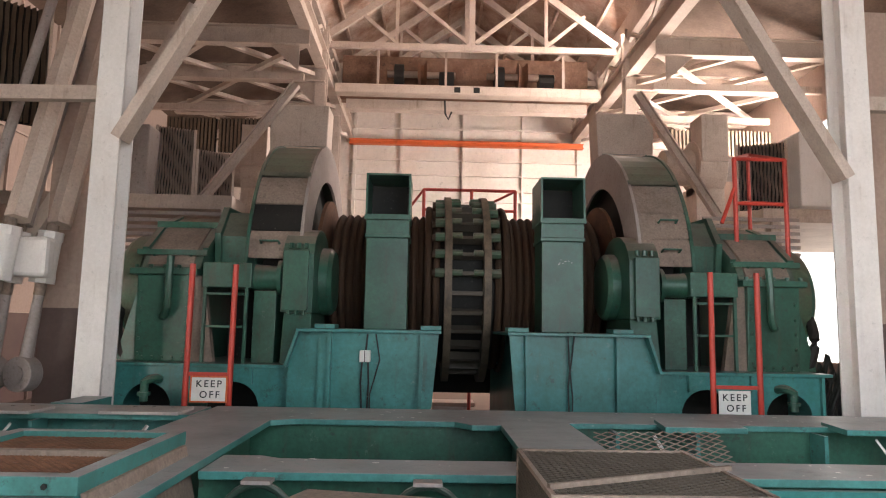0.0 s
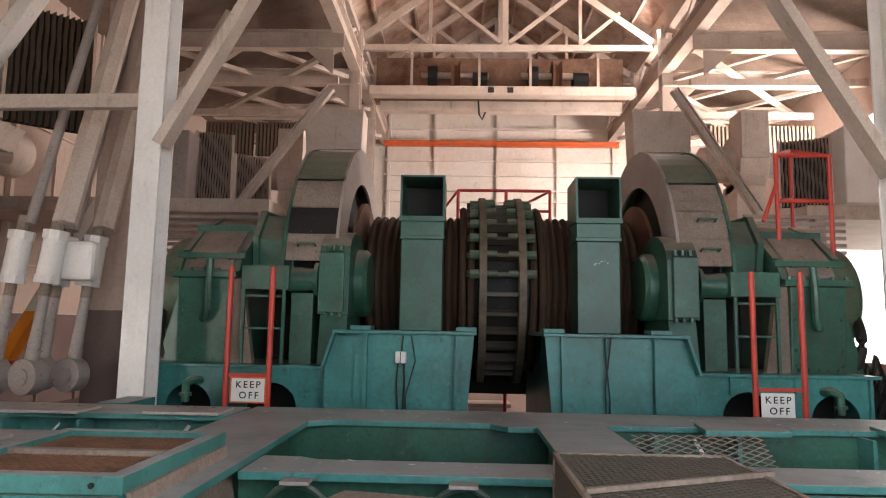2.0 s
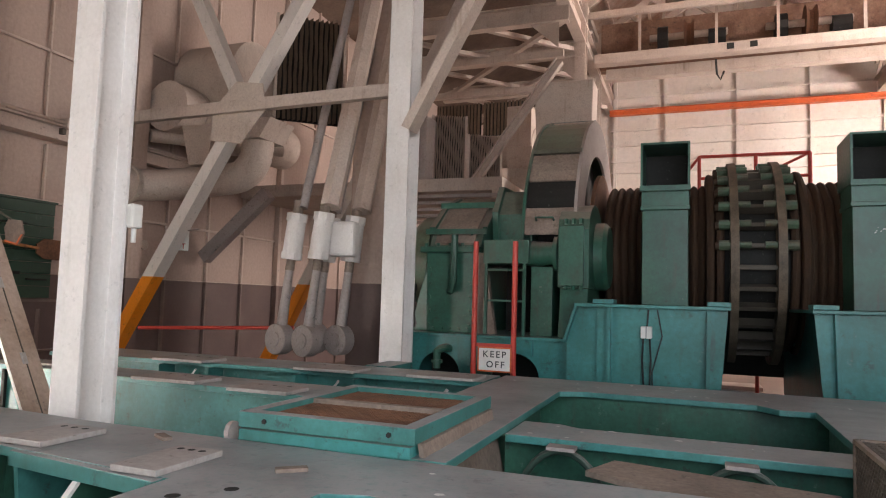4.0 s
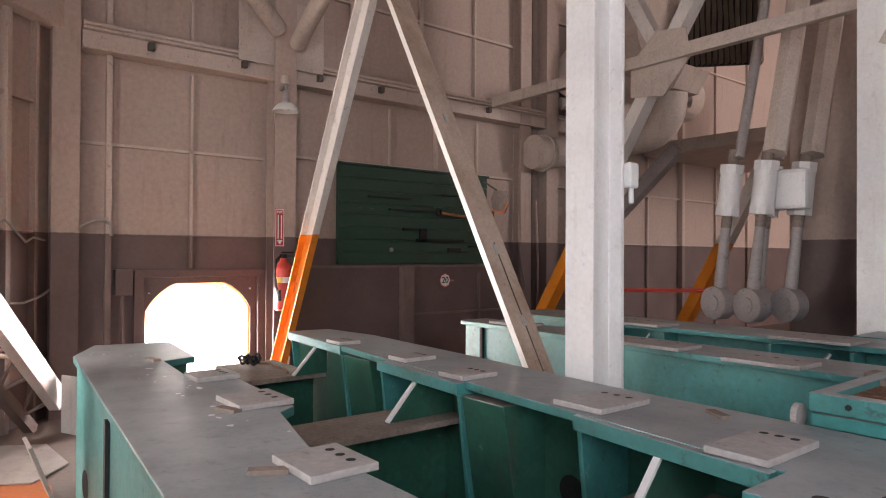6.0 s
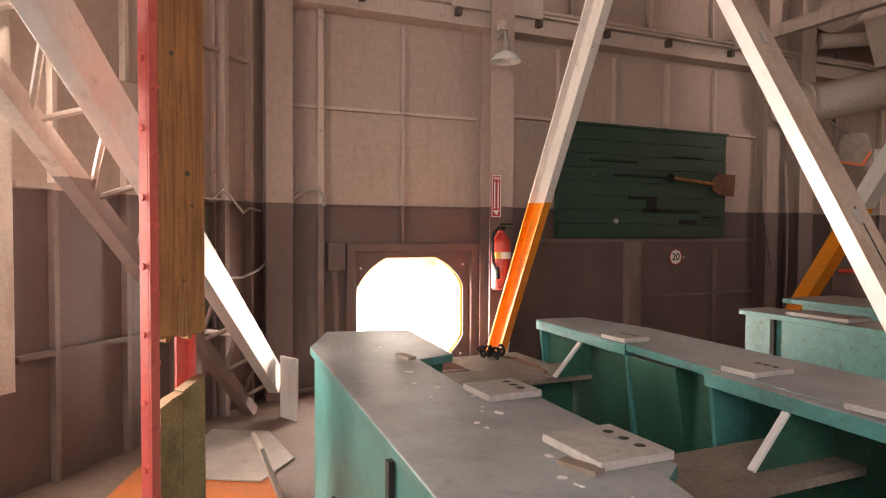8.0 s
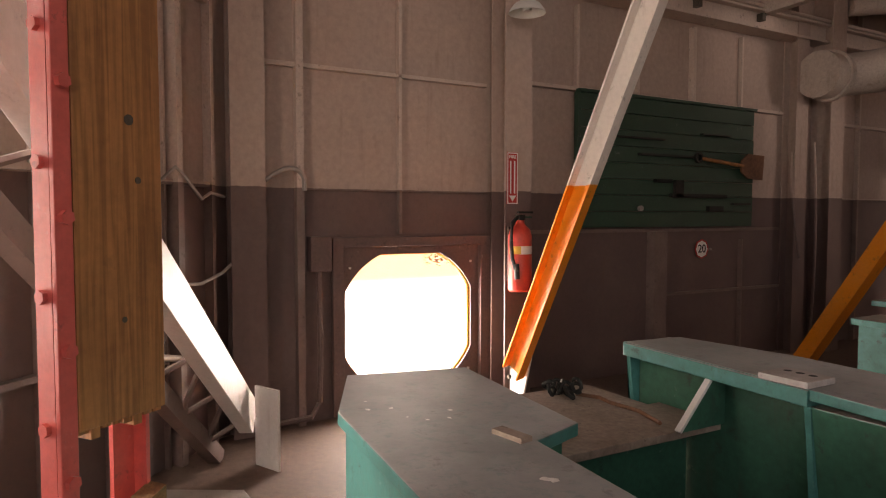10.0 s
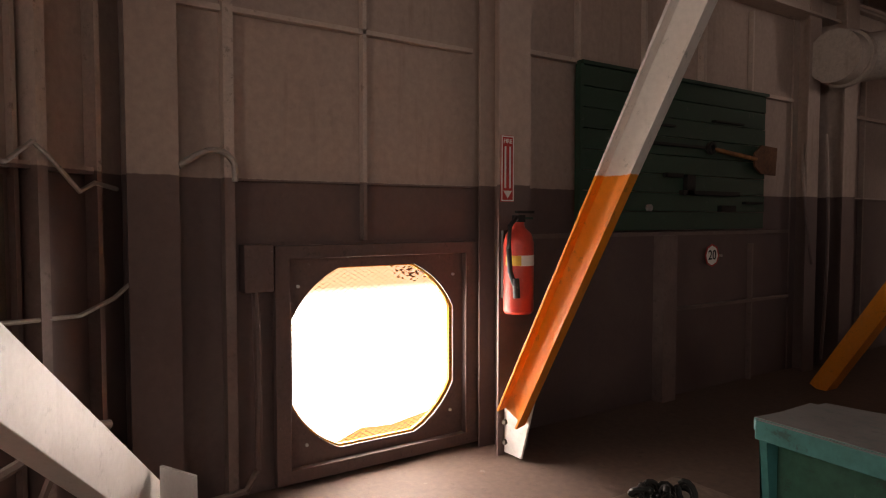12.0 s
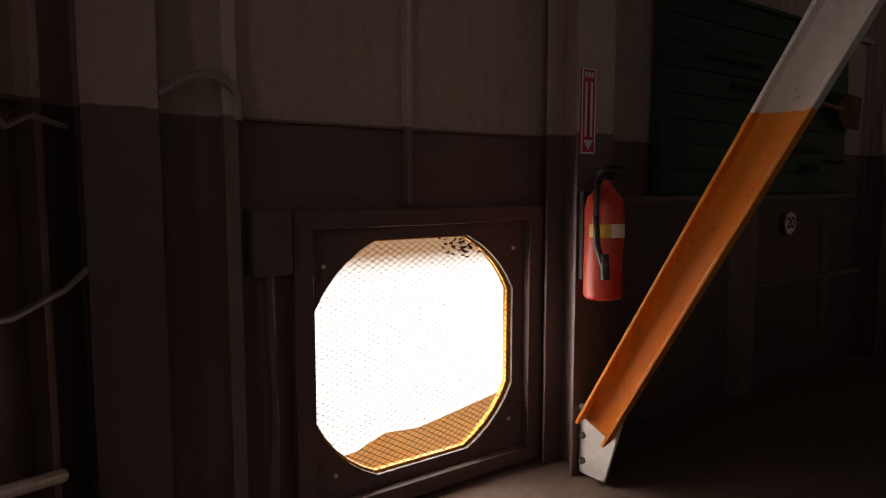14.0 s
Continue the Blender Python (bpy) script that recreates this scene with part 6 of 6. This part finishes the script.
for y0, y1, z, h in ((4.1, 4.9, 1.98, 0.02), (4.5, 5.25, 1.62, 0.035), (4.55, 4.65, 1.68, 0.16), (5.0, 5.2, 1.50, 0.05), (3.8, 4.4, 2.12, 0.015), (4.9, 5.3, 2.2, 0.012), (4.3, 4.5, 1.75, 0.03), (5.35, 5.6, 1.55, 0.02)):
    part("tool_hook", box(WEST + 0.09, WEST + 0.13, y0, y1, z - h / 2, z + h / 2), DARK, board)
part("knob", rod((WEST + 0.09, 4.13, 1.50), (WEST + 0.12, 4.13, 1.50), 0.025), GREY, board)
sh = thing("shovel", (WEST + 0.15, 5.5, 1.8), "old shovel with a rusty blade hung sideways on the tool board", "shovel")
part("blade", prism([(5.42, 1.86), (5.52, 1.80), (5.74, 1.79), (5.76, 2.03), (5.52, 2.04), (5.42, 1.97)], WEST + 0.14, WEST + 0.155, "x"), RUST, sh)
part("handle", rod((WEST + 0.145, 5.45, 1.92), (WEST + 0.145, 4.85, 1.97), 0.018), WOOD, sh, smooth=True)
part("grip", lathe([(-0.015, 0.05), (0.015, 0.05), (0.015, 0.03), (-0.015, 0.03), (-0.015, 0.05)], (WEST + 0.145, 4.82, 1.975), "x", 16), DARK, sh)
tw = thing("number_plate", (WEST + 0.03, 5.0, 1.03), "round white plate with a black 20 in a dark ring", "sign")
part("plate", rod((WEST + 0.045, 5.0, 1.115), (WEST + 0.05, 5.0, 1.115), 0.09, seg=8), PLASTIC, tw)
part("ring", lathe([(WEST + 0.046, 0.082), (WEST + 0.052, 0.082), (WEST + 0.052, 0.095), (WEST + 0.046, 0.095)], (0, 5.0, 1.115), "x", 8), RED_INK, tw)
words("20", 0.11, pose(WEST + 0.053, 5.0, 1.115, 90, 0, 90), INK, tw)
part("stub", rod((WEST, 5.12, 1.11), (WEST + 0.06, 5.12, 1.11), 0.012), GREY, tw)
wl = thing("wall_lamp", (-6.98, 2.6, 2.85), "round white shade lamp on the wall post", "lamp")
lx, ly = -6.96, 2.56
part("shade", lathe([(2.96, 0.0), (2.96, 0.03), (2.93, 0.09), (2.885, 0.125), (2.865, 0.132), (2.88, 0.118), (2.925, 0.08), (2.945, 0.02)], (lx, ly, 0), "z", 28), PLASTIC, wl, smooth=True)
part("neck", rod((lx, ly, 2.95), (lx, ly, 3.06), 0.035), GREY, wl, smooth=True)
part("bulb", lathe([(2.87, 0.0), (2.88, 0.03), (2.91, 0.035), (2.94, 0.02)], (lx, ly, 0), "z", 14), PLASTIC, wl, smooth=True)
part("arm", tube([(-7.22, 2.62, 3.14), (-7.05, 2.58, 3.16), (lx, ly, 3.12), (lx, ly, 3.05)], 0.016), GREY, wl, smooth=True)
part("globe", rod((-7.05, 2.58, 3.16), (-7.05, 2.58, 3.24), 0.05), CREAM, wl)
ex_s = thing("exit_sign", (-5.8, 5.95, 2.0), "white sign with a black arrow and red EXIT lettering", "sign")
em_ = pose(-5.78, 5.98, 2.06, 90, 0, 28)
part("plate", box(-0.13, 0.13, -0.12, 0.12, -0.006, 0.0, None, em_), PLASTIC, ex_s)
part("arrow", prism([(-0.09, -0.01 + 0.02), (-0.03, 0.06 + 0.02), (-0.035, 0.035 + 0.02), (0.08, 0.075 + 0.02), (0.09, 0.05 + 0.02), (-0.02, 0.01 + 0.02), (-0.02, -0.015 + 0.02)], 0.001, 0.003, "z"), INK, ex_s).matrix_basis = Matrix.Translation(-origins["exit_sign"]) @ em_ @ Matrix.Translation(origins["exit_sign"])
words("EXIT", 0.088, em_ @ pose(0, -0.072, 0.002), RED_INK, ex_s, spacing=1.1)
part("hanger", rod(em_ @ Vector((0, 0.1, -0.01)), (-5.30, 5.78, 2.16), 0.008), GREY, ex_s)
for pts in (((WEST + 0.2, 6.3, 1.0), (WEST + 0.16, 6.15, 1.7), (WEST + 0.1, 6.3, 2.1)), ((WEST + 0.2, 6.5, 0.1), (WEST + 0.25, 6.55, 1.2), (WEST + 0.2, 6.5, 2.2))):
    tagged(part("conduit_run", tube(curve(*pts), 0.014), WALL, smooth=True), "thin painted conduit beside the wall post", "conduit", "wall conduits")
wsock = tagged(part("wall_socket", rod((WEST + 0.02, 7.1, 2.1), (WEST + 0.12, 7.1, 2.1), 0.07), CREAM, smooth=True), "small round cream outlet on the wall", "outlet")

# conduits along the slanting wall
def corner_point(s, out, z):
    return CORNER @ Vector((s, out, z))


for pts in ([(0.1, 0.05, 1.55), (0.25, 0.06, 1.57), (0.35, 0.07, 1.53), (0.55, 0.1, 1.66), (0.62, 0.1, 1.70), (0.72, 0.08, 1.62), (1.1, 0.07, 1.66)],
            [(-0.02, 0.08, 1.17), (0.2, 0.1, 1.08), (0.38, 0.08, 1.03), (0.7, 0.06, 1.05), (1.0, 0.05, 1.08), (1.25, 0.06, 1.10), (1.33, 0.08, 1.3), (1.34, 0.08, 1.6), (1.27, 0.08, 1.8), (1.3, 0.08, 2.0), (1.45, 0.06, 2.25)]):
    tagged(part("corner_conduit", tube([corner_point(*p) for p in pts], 0.010), PIPE, smooth=True), "pale conduit clipped along the corner wall", "conduit", "corner conduits")
cb = thing("corner_box", corner_point(1.42, 0.1, 1.95), "cream electric box on the corner wall", "electric box")
part("body", on_corner(1.30, 1.55, 0.002, 0.1, 1.95, 2.3), WALL, cb, bevel=0.005)
tagged(part("corner_rail", rod(corner_point(0.25, 0.1, 0.55), corner_point(1.0, 0.1, 0.72), 0.02), CREAM), "thin cream rail on the corner wall", "rail")
part("sheet", on_corner(0.66, 1.03, 0.003, 0.012, 0.66, 1.58), STEEL, wall_corner, "bare bright sheet")

# timber-filled red doorpost
P = Matrix.Translation((-4.46, -0.286, 0)) @ Matrix.Rotation(math.atan2(0.168, -0.13), 4, "Z")   # x runs across the post, towards the wall


def on_post(x0, x1, y0, y1, z0, z1):
    return box(x0, x1, y0, y1, z0, z1, None, P)


post = thing("door_post", (-4.55, -0.2, 0), "red riveted angle post packed with weathered boards", "post", kind="structure")
part("angle", on_post(-0.036, 0.0, -0.002, 0.010, 0, 4.6), PINK, post, "faded red riveted angle", bevel=0.002)
part("angle_leg", on_post(-0.036, -0.026, 0.011, 0.055, 0, 4.6), PINK, post)
part("far_angle", on_post(0.15, 0.212, 0.088, 0.10, 0, 4.6), PINK, post)
part("far_angle_leg", on_post(0.202, 0.212, 0.05, 0.087, 0, 4.6), PINK, post)
bm = on_post(0.003, 0.212, 0.0, 0.045, 1.02, 4.6)
wood = part("plank", bm, WOOD, post, "brown knotty plank", bevel=0.004)
for x, z, r in ((0.13, 1.62, 0.011), (0.15, 1.50, 0.007), (0.06, 2.05, 0.009), (0.11, 1.22, 0.006)):
    part("knot", rod(P @ Vector((x, 0.001, z)), P @ Vector((x, -0.0015, z)), r, seg=14), STEEL, post, "dark knot")
for k in range(8):
    a = 0.006 + 0.025 * k
    part("splinter", on_post(a, a + 0.02, 0.004, 0.04, 1.02 - random.uniform(0.005, 0.03), 1.0205), WOOD, post)
part("chipboard", prism([(0.003, 0.0), (0.103, 0.0), (0.103, 0.80), (0.06, 0.79), (0.003, 0.765)], 0.0, 0.05, "y"), CHIP, post, "broken chipboard offcut")
part("chipboard", prism([(0.108, 0.0), (0.212, 0.0), (0.212, 0.845), (0.17, 0.83), (0.108, 0.805)], 0.004, 0.055, "y"), CHIP, post)
for ob in [o for o in post.children if o.name.startswith("chipboard")]:
    ob.matrix_basis = Matrix.Translation(-origins[post.name]) @ P @ Matrix.Translation(origins[post.name])
nv = [P @ Vector((-0.018, -0.002, z)) for z in [0.2 + 0.245 * k for k in range(18)]]
bolts(nv, P.to_3x3() @ Vector((0, -1, 0)), 0.014, 0.012, post, PINK, "rivet")
bolts([P @ Vector((-0.036, 0.033, 0.3 + 0.245 * k)) for k in range(17)], P.to_3x3() @ Vector((-1, 0, 0)), 0.013, 0.010, post, PINK, "rivet")

# patch of orange floor, plates and litter by the corner
tagged(part("floor_stripe", prism([(-6.3, -0.3), (-5.1, -0.75), (-5.0, 0.30), (-5.5, 0.34), (-6.2, 0.25)], 0.002, 0.006, "z"), ORANGE_FLOOR), "worn orange paint on the floor by the corner", "floor paint", kind="structure")
tagged(part("kick_plate", box(-5.45, -5.16, 0.30, 0.32, 0.0, 0.36, m=Matrix.Translation((-5.3, 0.3, 0)) @ Matrix.Rotation(radians(20), 4, "X") @ Matrix.Translation((5.3, -0.3, 0))), GREY), "leaning ribbed steel plate beside the girder", "plate")
tagged(part("floor_sheet", prism([(-6.7, 0.1), (-5.9, -0.25), (-5.6, 0.25), (-5.9, 0.5), (-6.5, 0.45)], 0.008, 0.02, "z"), GREY, bevel=0.003), "bent pale sheet lying by the strut foot", "sheet")
chain = thing("chain_heap", (-5.24, 1.5, 0.67), "small heap of black chain links on the girder shelf", "chain")
for k in range(9):
    c = Vector((-5.24 + random.uniform(-0.06, 0.06), 1.50 + random.uniform(-0.06, 0.06), 0.70 + 0.012 * (k % 3)))
    q = Matrix.Translation(c) @ Euler((random.uniform(0, 3), random.uniform(0, 3), 0)).to_matrix().to_4x4()
    part("link", tube([q @ Vector((0.030 * math.cos(a), 0.02 * math.sin(a), 0)) for a in [2 * math.pi * i / 12 for i in range(13)]], 0.008), DARK, chain)
tagged(part("floor_cable", tube([(-5.2, 1.54, 0.684), (-5.12, 1.60, 0.680), (-5.04, 1.58, 0.682), (-4.9, 1.60, 0.680), (-4.75, 1.55, 0.682)], 0.008), RUST, smooth=True), "rusty cable lying along the cross tie", "cable")

# flecks of paint and lime on the girder tops
bm = bmesh.new()
for k in range(150):
    x, (y0, y1) = random.uniform(-1.3, 4.0), random.choice(((1.5, 1.9), (2.72, 3.0), (4.15, 4.65), (4.15, 4.65)))
    z = {1.5: TOP + 0.005, 2.72: TOP - 0.028}.get(y0, TOP + 0.002)
    if k % 4 == 0:
        x, y0, y1, z = random.uniform(-4.8, -1.8), 0.4, 0.6, TOP + 0.002
    y, r = random.uniform(y0, y1), random.uniform(0.004, 0.016)
    n = random.randint(5, 7)
    ring = [bm.verts.new((x + r * random.uniform(0.5, 1.6) * math.cos(6.283 * i / n), y + r * random.uniform(0.5, 1.2) * math.sin(6.283 * i / n), z)) for i in range(n)]
    bm.faces.new(ring)
    top = bm.verts.new((x, y, z + 0.002))
    for i in range(n):
        bm.faces.new((ring[i], ring[(i + 1) % n], top))
tagged(part("paint_flecks", bm, PLASTIC), "scattered white paint flecks on the dusty girders", "flecks", kind="stuff")
